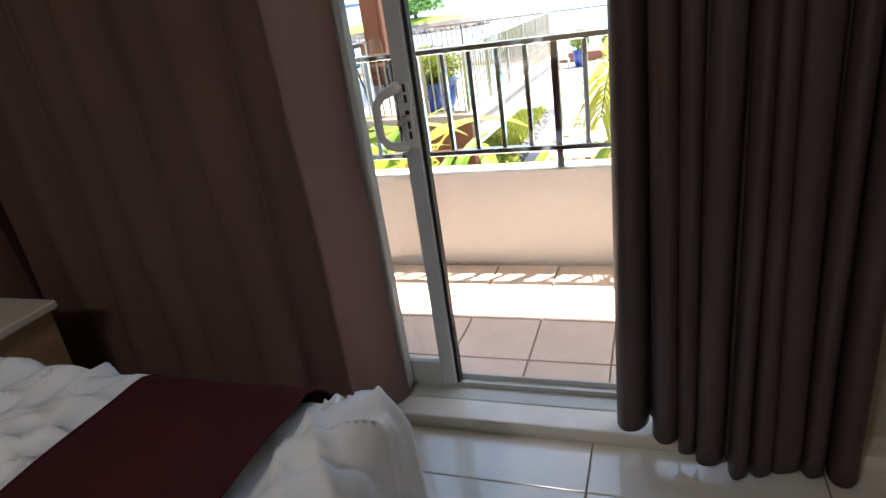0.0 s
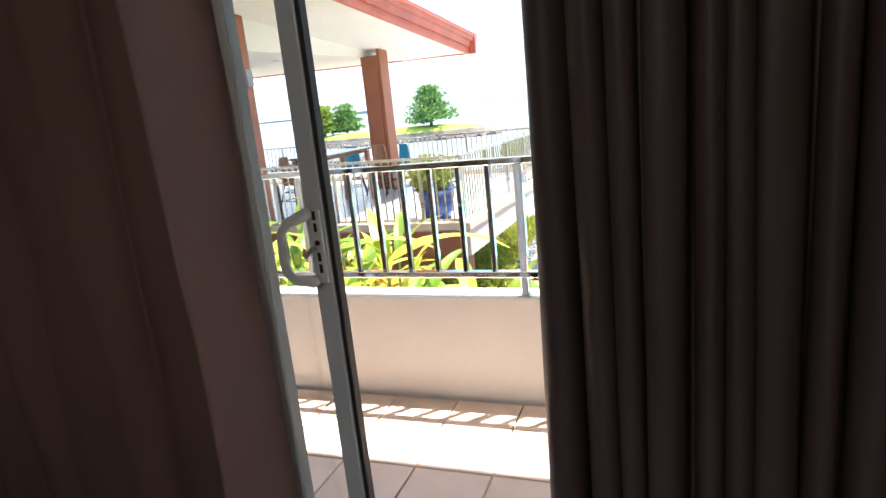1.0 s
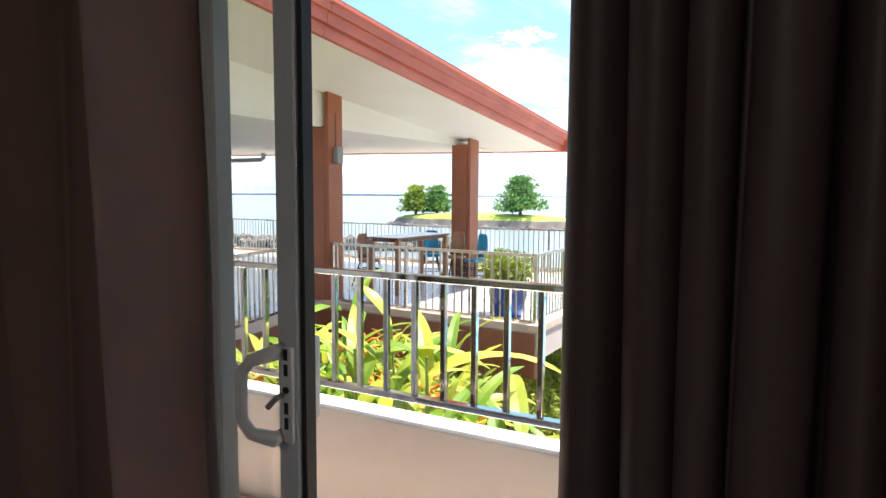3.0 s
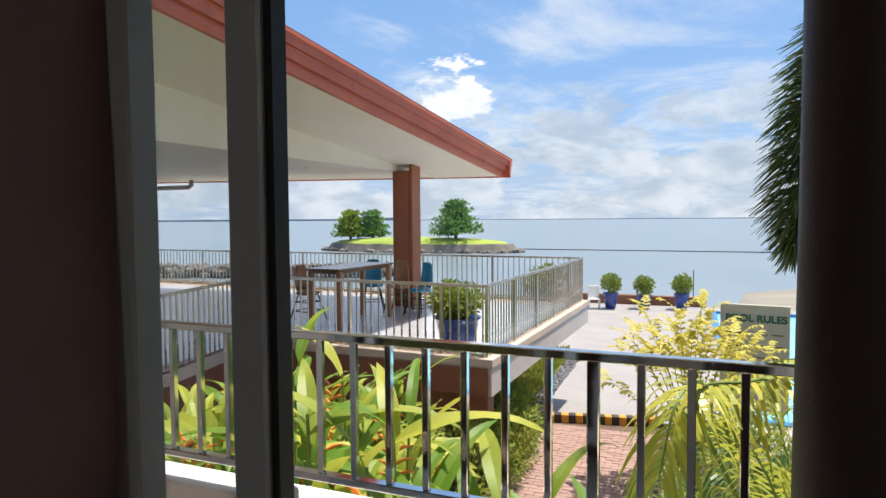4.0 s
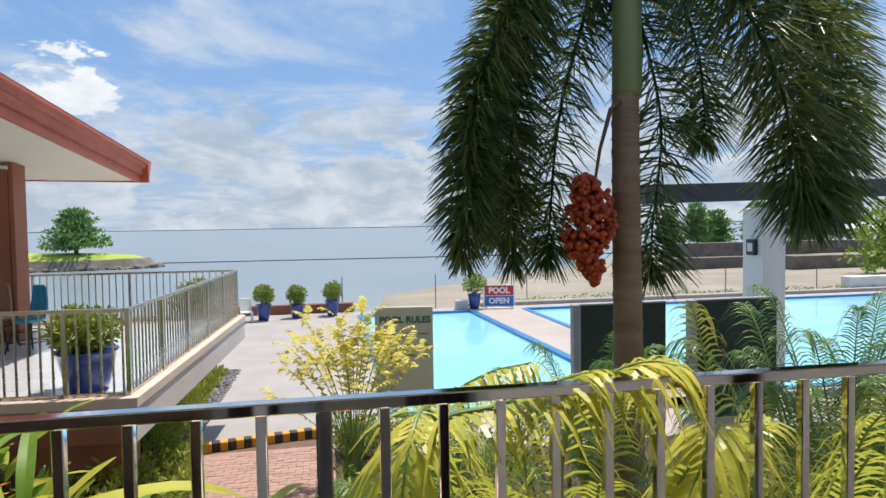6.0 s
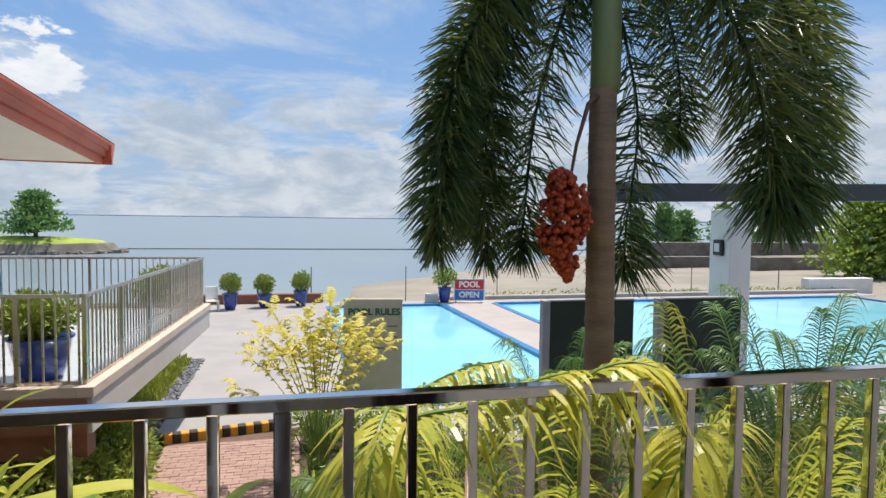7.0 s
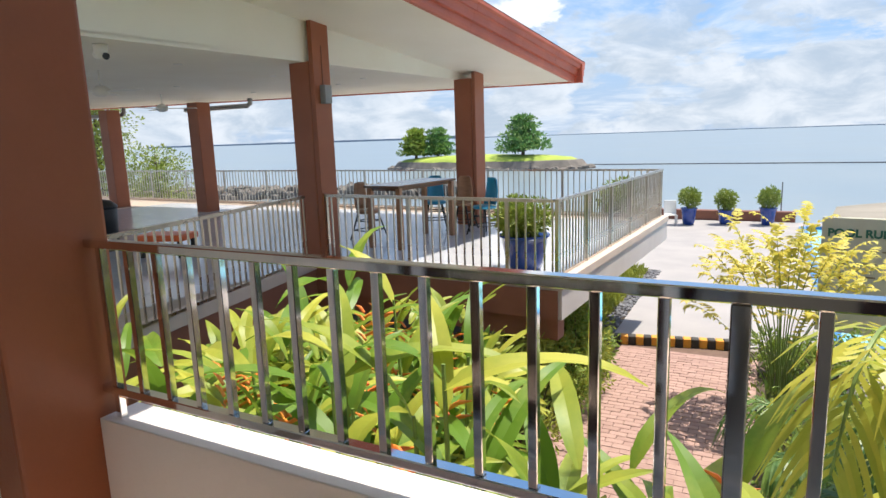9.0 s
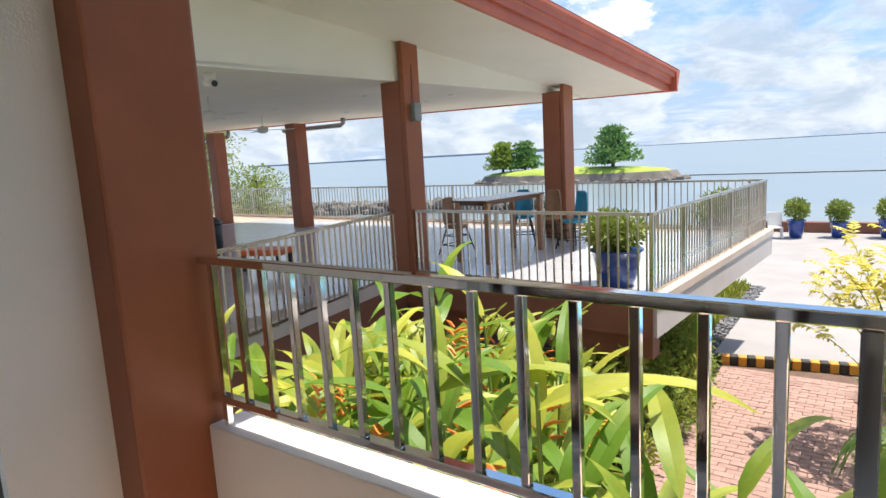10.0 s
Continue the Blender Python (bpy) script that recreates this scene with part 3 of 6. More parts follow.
# bed
def rumpled_block(x0, x1, y0, y1, z0, z1, r, seed, amp, n=46):
    """A soft rounded block with creases, open below."""
    bm = bmesh.new()
    bmesh.ops.create_grid(bm, x_segments=n, y_segments=n, size=1.0)
    for v in bm.verts:
        u, w = v.co.x, v.co.y
        x, y = x0 + (u + 1) / 2 * (x1 - x0), y0 + (w + 1) / 2 * (y1 - y0)
        e = min((1 - abs(u)) * (x1 - x0) / 2, (1 - abs(w)) * (y1 - y0) / 2)
        drop = 0.0
        if e < r:
            drop = r - math.sqrt(max(r * r - (r - e) ** 2, 0))
        near = max(0.0, 1 - e / (r * 3.2))
        ang = math.atan2(w * (y1 - y0), u * (x1 - x0))
        ridge = (1 - abs(noise.noise(Vector((x * 4 + 9, y * 9, seed))))) ** 6 + 0.7 * (1 - abs(noise.noise(Vector((x * 11, y * 6 + 4, seed))))) ** 8
        dg, pp = x * 0.55 - y * 0.83, x * 0.83 + y * 0.55
        lines = (1 - abs(noise.noise(Vector((pp * 7, dg * 1.3, seed + 5))))) ** 8 + 0.8 * (1 - abs(noise.noise(Vector((pp * 2.2 + 4, dg * 8, seed + 8))))) ** 9
        crease = 1.0 * lines + 0.30 * ridge + noise.noise(Vector((x * 5 + seed, y * 5, 0))) * 0.5 + noise.noise(Vector((x * 14, y * 14 + seed, 2))) * 0.3
        fan = abs(math.sin(ang * 31 + 3 * noise.noise(Vector((x * 3, y * 3, seed))))) * near
        under = 0.25 if 0.43 < x < 0.91 else 1.0
        v.co = Vector((x, y, z1 - drop + under * amp * (crease - 0.5 + 1.3 * fan) - 0.012 * (under < 1)))
    edge = [e for e in bm.edges if e.is_boundary]
    ext = bmesh.ops.extrude_edge_only(bm, edges=edge)
    for v in [g for g in ext["geom"] if isinstance(g, bmesh.types.BMVert)]:
        a = math.atan2(v.co.y - (y0 + y1) / 2, v.co.x - (x0 + x1) / 2)
        v.co.z = z0
        v.co.x += 0.012 * math.sin(a * 41)
        v.co.y += 0.012 * math.cos(a * 37)
    return bm


# unseen fixture and area light, added to brighten the bed and the curtains
lamp_c = thing("fill_light_fixture", pose(-0.4, -2.7, 2.62), "unseen round ceiling light added to fill the room", "ceiling light")
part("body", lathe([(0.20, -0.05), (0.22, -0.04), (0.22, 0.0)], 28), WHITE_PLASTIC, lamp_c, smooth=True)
room_fill = new("room_fill_light", bpy.data.lights.new("room_fill_light", "AREA"))
room_fill.data.shape, room_fill.data.size, room_fill.data.energy, room_fill.data.color = "DISK", 0.4, ROOM_FILL_WATT, (1.0, 0.95, 0.90)
room_fill.matrix_world = pose(-0.4, -2.7, 2.56)

bed = thing("bed", pose(-1.14, -1.15, 0), "made bed with rumpled white sheet on a wooden base", "bed")
part("base", box(-1.02, 0.98, -0.74, 0.74, 0.04, 0.26, 0.01), DARK_WOOD, bed, "dark wooden base")
part("sheet", rumpled_block(-1.05, 1.07, -0.80, 0.81, 0.14, 0.550, 0.085, 5, 0.033, 170), SHEET, bed, "rumpled white cotton sheet", smooth=True)
run_bm = bmesh.new()
nx, ny = 24, 70
grid = []
for i in range(nx + 1):
    row = []
    for j in range(ny + 1):
        x = 0.455 + 0.43 * i / nx + 0.008 * noise.noise(Vector((0, j * 0.2, 7)))
        s = -1.12 + 2.24 * j / ny
        over = max(0.0, abs(s) - 0.72)
        y = math.copysign(min(abs(s), 0.72 + min(over, 0.105)), s)
        z = 0.590 - (min(over, 0.105) / 0.105) ** 2 * 0.075 - max(0, over - 0.105) * 0.92 + 0.006 * noise.noise(Vector((x * 6, s * 6, 4)))
        if over > 0.105:
            y = math.copysign(0.828 + 0.006 * math.sin(x * 60), s)
        row.append(run_bm.verts.new((x, y, z)))
    grid.append(row)
for a, b in zip(grid, grid[1:]):
    for j in range(ny):
        run_bm.faces.new((a[j], b[j], b[j + 1], a[j + 1]))
runner = thing("bed_runner", pose(-1.14, -1.15, 0), "maroon cloth runner laid across the bed", "bed runner")
hems = [[tuple(v.co) for v in grid[0]], [tuple(v.co) for v in grid[-1]]]
part("cloth", run_bm, RUNNER, runner, smooth=True)
for line in hems:
    part("hem", tube(line, 0.004, 6), RUNNER, runner, smooth=True)


ns = thing("nightstand", pose(-1.72, -0.16, 0), "pale wooden nightstand beside the bed", "nightstand")
part("body", box(-0.27, 0.27, -0.15, 0.13, 0.0, 0.53, 0.006), WOOD, ns)
part("top", box(-0.29, 0.30, -0.17, 0.14, 0.53, 0.56, 0.006), SILL, ns, "pale stone top")
dr = part("drawer", box(-0.25, 0.25, -0.166, -0.150, 0.30, 0.51, 0.004), WOOD, ns)
part("knob", tube([(0, -0.166, 0.41), (0, -0.19, 0.41)], 0.012, 10), STEEL, dr)

# ---------- the balcony ----------
BX0, BX1 = -2.0, 3.3
balcony_floor = solid("balcony_floor", box(BX0, BX1, 0.42, 1.45, -0.25, -0.012), GROUT, "terracotta balcony tiles with dark joints", "floor")
rows_y = [0.432, 0.617, 0.917, 1.217, 1.449]
for y0, y1 in zip(rows_y, rows_y[1:]):
    me = finish("tile", box(-0.1465, 0.1465, y0 + 0.0035, y1 - 0.0035, -0.012, 0.0, 0.002), TILE_BALC)
    for i in range(-6, 12):
        cx = 0.116 + 0.3 * i
        if BX0 + 0.14 < cx < BX1 - 0.14:
            shared("tile", me, balcony_floor, pose(cx, 0, 0))
parapet = box(-1.86, BX1, 1.459, 1.60, -0.9, 0.485, 0.003)
solid("parapet", parapet, PARAPET, "low white painted balcony parapet", "parapet")
fac = box(-2.0, OPEN_X0, 0.38, 0.42, -0.25, 2.80)
box(OPEN_X1, BX1, 0.38, 0.42, -0.25, 2.80, bm=fac)
box(OPEN_X0, OPEN_X1, 0.38, 0.42, OPEN_H, 2.80, bm=fac)
solid("facade", fac, WALL, "off-white rendered facade behind the balcony", "wall")
solid("partition_wall", box(-2.2, -2.0, 0.42, 1.21, -0.9, 2.80), WALL, "off-white balcony side wall", "wall")
solid("wall_end", box(BX1, BX1 + 0.2, 0.42, 1.60, -0.9, 2.80), WALL, "off-white balcony side wall", "wall")
solid("column", box(-2.25, -1.86, 1.21, 1.57, GROUND_Z, 2.80, 0.012, seg=2), BROWN, "glossy brown painted corner column", "column")
solid("balcony_slab", box(BX0, BX1, 0.42, 1.60, 2.80, 2.95), WALL, "white balcony slab overhead", "slab")
# added out of view so that no direct sun reaches the corner column
solid("eave_slab", box(-2.4, -1.26, 1.603, 2.15, 2.80, 2.95), WALL, "unseen white slab added to shade the corner column", "slab")
bw = box(-9.0, -2.2, 0.20, 0.42, GROUND_Z, 3.2)
box(1.85, 9.0, 0.20, 0.412, GROUND_Z, 3.2, bm=bw)
box(-2.2, 1.85, 0.24, 0.42, GROUND_Z, -0.25, bm=bw)
solid("building_wall", bw, BUILDING, "off-white rendered building wall", "wall")

RAIL_Y = 1.5
rail = thing("balcony_railing", pose(0, RAIL_Y, 0.485), "polished stainless steel balcony railing", "railing")
part("top_rail", box(-1.86, BX1, -0.019, 0.019, 0.561, 0.587, 0.003), STEEL, rail)
part("bottom_rail", box(-1.86, BX1, -0.019, 0.019, 0.082, 0.108, 0.003), STEEL, rail)
bal_me = finish("baluster", box(-0.011, 0.011, -0.011, 0.011, 0.108, 0.561, 0.002), STEEL)
post_me = finish("post", box(-0.017, 0.017, -0.017, 0.017, 0.0, 0.561, 0.003), STEEL)
foot_me = finish("foot_plate", box(-0.03, 0.03, -0.03, 0.03, 0.0, 0.006, 0.002), STEEL)
SPACING = 0.1285
for k in range(-13, 26):
    x = SPACING * k
    if k in (0, 13):
        shared("post", post_me, rail, pose(x, 0, 0))
        shared("foot_plate", foot_me, rail, pose(x, 0, 0))
    elif x > -1.69:
        shared("baluster", bal_me, rail, pose(x, 0, 0))
thin_me = finish("post", box(-0.012, 0.012, -0.012, 0.012, 0.0, 0.561, 0.002), STEEL)
shared("post", thin_me, rail, pose(-1.80, 0, 0))

# ---------- terrace ----------
TA = -2.7
terr = pose(-2.10, 7.10, 0, 0, 0, TA)


def tw(x, y):
    v = terr @ Vector((x, y, 0))
    return v.x, v.y


slab_outline = [(0.10, -0.10), (0.10, 5.95), (-20, 5.95), (-20, -4.6), (-2.55, -4.6), (-3.60, -0.10)]
slab_bm = prism(slab_outline, TERRACE_Z - 0.42, TERRACE_Z - 0.02)
terrace_slab = solid("terrace_slab", slab_bm, SLAB, "grey painted concrete terrace slab", "slab", m=terr)
curb_bm = box(-0.04, 0.12, -0.12, 5.97, TERRACE_Z - 0.06, TERRACE_Z + 0.05, 0.006)
box(-3.6, -0.04, -0.12, 0.04, TERRACE_Z - 0.06, TERRACE_Z + 0.05, 0.006, bm=curb_bm)
box(-20, -0.04, 5.83, 5.97, TERRACE_Z - 0.06, TERRACE_Z + 0.05, 0.006, bm=curb_bm)
solid("terrace_curb", curb_bm, CURB, "beige raised curb along the terrace edge", "curb", m=terr)
front_bm = box(-3.7, 0.02, -0.02, 0.2, -1.05, TERRACE_Z - 0.42)
solid("terrace_beam", front_bm, BROWN_BEAM, "brown painted beam under the terrace edge", "beam", m=terr)
side_bm = prism([(-2.53, -4.6), (-3.585, -0.125), (-3.8, -0.14), (-2.75, -4.6)], GROUND_Z, TERRACE_Z - 0.10)
bmesh.ops.recalc_face_normals(side_bm, faces=side_bm.faces[:])
solid("terrace_side_wall", side_bm, BROWN_BEAM, "brown painted wall below the terrace edge", "wall", m=terr)
edge_bm = prism([(-2.51, -4.6), (-3.57, -0.13), (-3.72, -0.13), (-2.70, -4.6)], TERRACE_Z - 0.10, TERRACE_Z + 0.05)
bmesh.ops.recalc_face_normals(edge_bm, faces=edge_bm.faces[:])
solid("terrace_edge", edge_bm, CURB, "beige painted edge of the terrace slab", "curb", m=terr)
front2 = box(-3.62, 0.06, -0.135, -0.121, TERRACE_Z - 0.42, TERRACE_Z - 0.07)
solid("terrace_fascia", front2, BROWN_BEAM, "brown painted terrace edge", "beam", m=terr)
terrace_floor = solid("terrace_floor", prism([(0.0, 0.0), (0.0, 5.85), (-20, 5.85), (-20, -4.5), (-2.65, -4.5), (-3.68, 0.0)], TERRACE_Z - 0.02, TERRACE_Z - 0.004), GROUT, "glossy grey-blue terrace tiles", "floor", m=terr)
tt_me = finish("tile", box(-0.297, 0.297, -0.297, 0.297, -0.004, 0.0), TERR_TILE)
for i in range(24):
    for j in range(-6, 10):
        lx, ly = -0.33 - 0.6 * i, 0.30 + 0.6 * j
        if ly < -0.1 and lx > -3.9:
            continue
        if ly > 5.6:
            continue
        shared("tile", tt_me, terrace_floor, pose(lx, ly, TERRACE_Z))

rail_h = 0.62 - TERRACE_Z
tb_me = finish("baluster", box(-0.009, 0.009, -0.009, 0.009, 0.05, rail_h - 0.035), STEEL_DULL)
tp_me = finish("post", box(-0.022, 0.022, -0.022, 0.022, 0.0, rail_h - 0.03), STEEL_DULL)


def terrace_railing(p, q, step, every, label):
    """A railing on the terrace between two local points."""
    p, q = Vector((*p, 0)), Vector((*q, 0))
    ln = (q - p).length
    ang = math.degrees(math.atan2(q.y - p.y, q.x - p.x))
    r = thing("terrace_railing", terr @ pose(p.x, p.y, TERRACE_Z, 0, 0, ang), label, "railing", "terrace railings")
    part("top_rail", box(0, ln, -0.024, 0.024, rail_h - 0.04, rail_h, 0.004), STEEL_DULL, r)
    part("bottom_rail", box(0, ln, -0.015, 0.015, 0.055, 0.085), STEEL_DULL, r)
    n = round(ln / step)
    for k in range(n + 1):
        x = min(max(ln * k / n, 0.02), ln - 0.02)
        shared("post" if k % every == 0 else "baluster", tp_me if k % every == 0 else tb_me, r, pose(x, 0, 0))


terrace_railing((0, 0), (0, 5.86), 0.113, 10, "steel railing along the outer terrace edge")
terrace_railing((-3.45, 0), (-0.03, 0), 0.118, 12, "steel railing in front of the potted shrub")
terrace_railing((-2.62, -4.0), (-3.62, -0.25), 0.118, 40, "steel railing along the garden side")
terrace_railing((-19.5, 5.86), (-0.03, 5.86), 0.125, 14, "long steel railing facing the sea")


def column_at(x, y, z1, w=0.40, label="brown painted terrace column"):
    c = thing("terrace_column", terr @ pose(x, y, TERRACE_Z), label, "column", "terrace columns")
    part("shaft", box(-w / 2, w / 2, -w / 2, w / 2, -0.06, z1 - TERRACE_Z, 0.01), BROWN, c)
    return c


c1 = column_at(-3.70, 0.10, 2.44, 0.36, "brown painted terrace column with wall lamp")
part("pilaster", box(0.18, 0.26, -0.17, 0.17, -0.06, 3.02 - TERRACE_Z, 0.006), BROWN, c1)
lamp = part("wall_lamp", box(0.26, 0.36, -0.07, 0.07, 2.22, 2.47, 0.012, seg=2), GREY_BOX, c1, "grey box wall lamp")
part("conduit", tube([(0.266, 0, 2.47), (0.266, 0, 3.0)], 0.008, 8), BROWN_BEAM, c1)
c2 = column_at(-3.33, 4.12, 2.44, 0.37)
part("pilaster", box(0.20, 0.27, -0.19, 0.19, -0.06, 2.56 - TERRACE_Z, 0.006), BROWN, c2)
column_at(-7.25, 4.12, 2.44)
column_at(-11.15, 4.12, 2.44)
column_at(-15.05, 4.12, 2.44)

# roof over the terrace: an eave that falls gently towards the sea
def eave(y):
    return -3.62 - 0.047 * (12.98 - y), 2.385 + 0.10 * (12.98 - y)


def colline(y):
    return -5.33 - 0.083 * (11.2 - y)


Y0, Y1 = 1.75, 12.98
sof = bmesh.new()
pts = []
for y in (Y0, Y1):
    ex, ez = eave(y)
    pts.append([(ex, y, ez), (colline(y), y, ez)])
for t_ in (0.0, 0.05):
    a, b, c, d = [sof.verts.new((*p[:2], p[2] + t_)) for p in (pts[0][0], pts[1][0], pts[1][1], pts[0][1])]
    sof.faces.new((a, b, c, d))
solid("soffit", sof, SOFFIT, "white boarded roof soffit over the terrace edge", "soffit")
cz = 2.43
ceil_bm = bmesh.new()
vs = [ceil_bm.verts.new(p) for p in ((colline(Y0), Y0, cz), (colline(11.6), 11.6, cz), (-5.15, Y1, 2.40), (-19.5, 12.6, 2.60), (-22, 12.6, 2.60), (-22, Y0, cz))]
ceil_bm.faces.new(vs)
ext = bmesh.ops.extrude_face_region(ceil_bm, geom=ceil_bm.faces[:])
for v in [g for g in ext["geom"] if isinstance(g, bmesh.types.BMVert)]:
    v.co.z += 0.06
solid("terrace_ceiling", ceil_bm, SOFFIT, "white flat ceiling over the terrace", "ceiling")
beam_bm = bmesh.new()
q = [beam_bm.verts.new(p) for p in ((colline(Y0), Y0, cz + 0.03), (colline(12.5), 12.5, cz + 0.03), (colline(12.5), 12.5, eave(12.5)[1] + 0.02), (colline(Y0), Y0, eave(Y0)[1] + 0.02))]
beam_bm.faces.new(q)
ext = bmesh.ops.extrude_face_region(beam_bm, geom=beam_bm.faces[:])
for v in [g for g in ext["geom"] if isinstance(g, bmesh.types.BMVert)]:
    v.co.x -= 0.15
solid("ceiling_drop", beam_bm, SOFFIT, "white ceiling drop above the columns", "ceiling")

# moulded red gutter along the eave
prof = [(-0.02, -0.02), (0.0, -0.035), (0.045, -0.03), (0.06, 0.02), (0.06, 0.10), (0.105, 0.105), (0.11, 0.20), (0.125, 0.225), (0.165, 0.23), (0.17, 0.31), (0.205, 0.33), (0.205, 0.375), (0.0, 0.375), (-0.02, 0.36)]
roof = thing("terrace_roof", pose(0, 0, 0), "red tiled terrace roof with moulded red gutter", "roof", kind="structure")


def gutter(p, q, side):
    bm = bmesh.new()
    rings = []
    for pt in (p, q):
        rings.append([bm.verts.new(Vector(pt) + Vector(side) * a + Vector((0, 0, b))) for a, b in prof])
    n = len(prof)
    for k in range(n):
        bm.faces.new((rings[0][k], rings[0][(k + 1) % n], rings[1][(k + 1) % n], rings[1][k]))
    bm.faces.new(rings[0])
    bm.faces.new(rings[1][::-1])
    bmesh.ops.recalc_face_normals(bm, faces=bm.faces[:])
    return bm


ys = [Y0, 3.4, 5.1, 6.8, 8.5, 10.2, 11.7, Y1]
for a, b in zip(ys, ys[1:]):
    (xa, za), (xb, zb) = eave(a), eave(b)
    part("gutter", gutter((xa, a + 0.004, za), (xb, b - 0.004, zb), (1, -0.047, 0)), FASCIA, roof)
xa, za = eave(Y1)
part("gutter", gutter((xa + 0.2, Y1, za), (-19.5, 12.62, 2.60), (0, 1, 0)), FASCIA, roof)
rb = bmesh.new()
ea, eb = eave(Y0), eave(Y1)
top_pts = [(ea[0] + 0.2, Y0, ea[1] + 0.38), (eb[0] + 0.2, Y1 + 0.2, eb[1] + 0.38), (-22, 12.82, 2.98), (-22, Y0, 4.9), (-8, Y0, 4.9), (-8, 9.0, 4.6)]
vv = [rb.verts.new(p) for p in top_pts]
rb.faces.new((vv[0], vv[1], vv[5], vv[4]))
rb.faces.new((vv[1], vv[2], vv[5]))
rb.faces.new((vv[2], vv[3], vv[4], vv[5]))
part("tiles", rb, ROOF, roof)

# ---------- ground, beach and sea ----------
def shore(x):
    """How far out the sand reaches."""
    if x < -9:
        return 30 + 3 * math.sin(x * 0.3) + min(8, (-9 - x) * 0.5)
    if x < 1.5:
        return 29.5
    return 29.5 + min(19, (x - 1.5) * 8) + max(0, x - 3.9) * 1.0


gx = [-90 + 3 * i for i in range(24)] + [-18 + 1.0 * i for i in range(60)] + [42 + 4 * i for i in range(18)]
gy = [0.0, 0.3, 2, 6, 10, 14, 18, 22, 26] + [27.9 + 1.5 * i for i in range(12)] + [47 + 4 * i for i in range(22)]
gv = bmesh.new()
grid = []
for y in gy:
    row = []
    for x in gx:
        s = shore(x)
        start = 28.2 if x > -6 else 14.5
        z = GROUND_Z - 0.03
        if y > start:
            k = (y - start) / max(s - start, 0.5)
            z = GROUND_Z - 0.25 - 1.35 * min(k, 2.2) + 0.06 * noise.noise(Vector((x * 0.2, y * 0.2, 0)))
        if x > 0.9 and y < 27.4 and y > 12 and x < 27.5:
            z -= 0.8
        row.append(gv.verts.new((x, y, z)))
    grid.append(row)
for a, b in zip(grid, grid[1:]):
    for i in range(len(gx) - 1):
        gv.faces.new((a[i], a[i + 1], b[i + 1], b[i]))
solid("ground", gv, SAND, "pale wet beach sand sloping to the sea", "ground", smooth=True)
sea_bm = bmesh.new()
bmesh.ops.create_grid(sea_bm, x_segments=2, y_segments=2, size=4800)
solid("water", sea_bm, SEA, "calm pale grey-blue sea to the horizon", "sea", m=pose(0, 0, -4.0))
gs = prism([(-12, 0.42), (-2.45, 0.42), (-2.35, 11.2), (-2.45, 13.5), (-12, 13.5)], GROUND_Z - 0.06, GROUND_Z - 0.005)
prism([(0.05, 0.42), (12, 0.42), (12, 9.6), (2.6, 10.6), (0.6, 11.6), (-0.2, 11.6)], GROUND_Z - 0.06, GROUND_Z - 0.004, bm=gs)
solid("garden_bed", gs, SOIL, "dark planted garden soil", "ground")

# brick path
path_obj = solid("brick_path", box(-2.42, 0.05, 0.5, 11.45, GROUND_Z - 0.08, GROUND_Z - 0.012), SAND_JOINT, "red brick garden path laid in running bond", "path")
path_obj["kind"] = "structure"
brick_me = finish("brick", box(-0.1075, 0.1075, -0.0515, 0.0515, -0.03, 0.0, 0.006), BRICK)
rng = random.Random(4)
rest = Soup()
cells = []
nrow = int((11.15 - 0.6) / 0.11)
for r in range(nrow):
    y = 11.02 - 0.11 * r
    off = 0.11 if r % 2 else 0.0
    for k in range(10):
        x = -2.05 + 0.222 * k + off - 0.11
        if -2.2 < x < -0.13:
            cells.append((x, y, 0))
for r in range(int(10.4 / 0.222)):
    cells.append((-2.30, 10.95 - 0.222 * r, 90))
    cells.append((-0.03, 11.05 - 0.222 * r, 90))
cells.sort(key=lambda c: abs(c[1] - 9.0))
for n, (x, y, rz) in enumerate(cells):
    z = GROUND_Z + rng.uniform(-0.004, 0.004)
    turn = rz + rng.uniform(-1.2, 1.2)
    if n < 300:
        shared("brick", brick_me, path_obj, pose(x, y, z, rng.uniform(-0.8, 0.8), rng.uniform(-0.8, 0.8), turn))
    else:
        m = pose(x, y, z, 0, 0, turn)
        q = [m @ Vector(c) for c in ((-0.1075, -0.0515, 0), (0.1075, -0.0515, 0), (0.1075, 0.0515, 0), (-0.1075, 0.0515, 0))]
        lo = [p - Vector((0, 0, 0.03)) for p in q]
        b0 = len(rest.v)
        rest.v += [tuple(p) for p in q + lo]
        rest.f.append((b0, b0 + 1, b0 + 2, b0 + 3))
        rest.f += [(b0 + k, b0 + 4 + k, b0 + 4 + (k + 1) % 4, b0 + (k + 1) % 4) for k in range(4)]
tagged(soup_part("paving_bricks", rest, BRICK_REST, path_obj), kind="stuff")

# striped kerb
kerb = thing("striped_kerb", pose(-2.32, 11.12, GROUND_Z, 0, 0, 12.0), "black and yellow striped concrete kerb", "kerb", kind="structure")
for k in range(17):
    part("kerb_block", box(0.132 * k + 0.002, 0.132 * (k + 1) - 0.002, 0.0, 0.16, -0.02, 0.15, 0.012), KERB_Y if k % 2 == 1 else KERB_B, kerb)

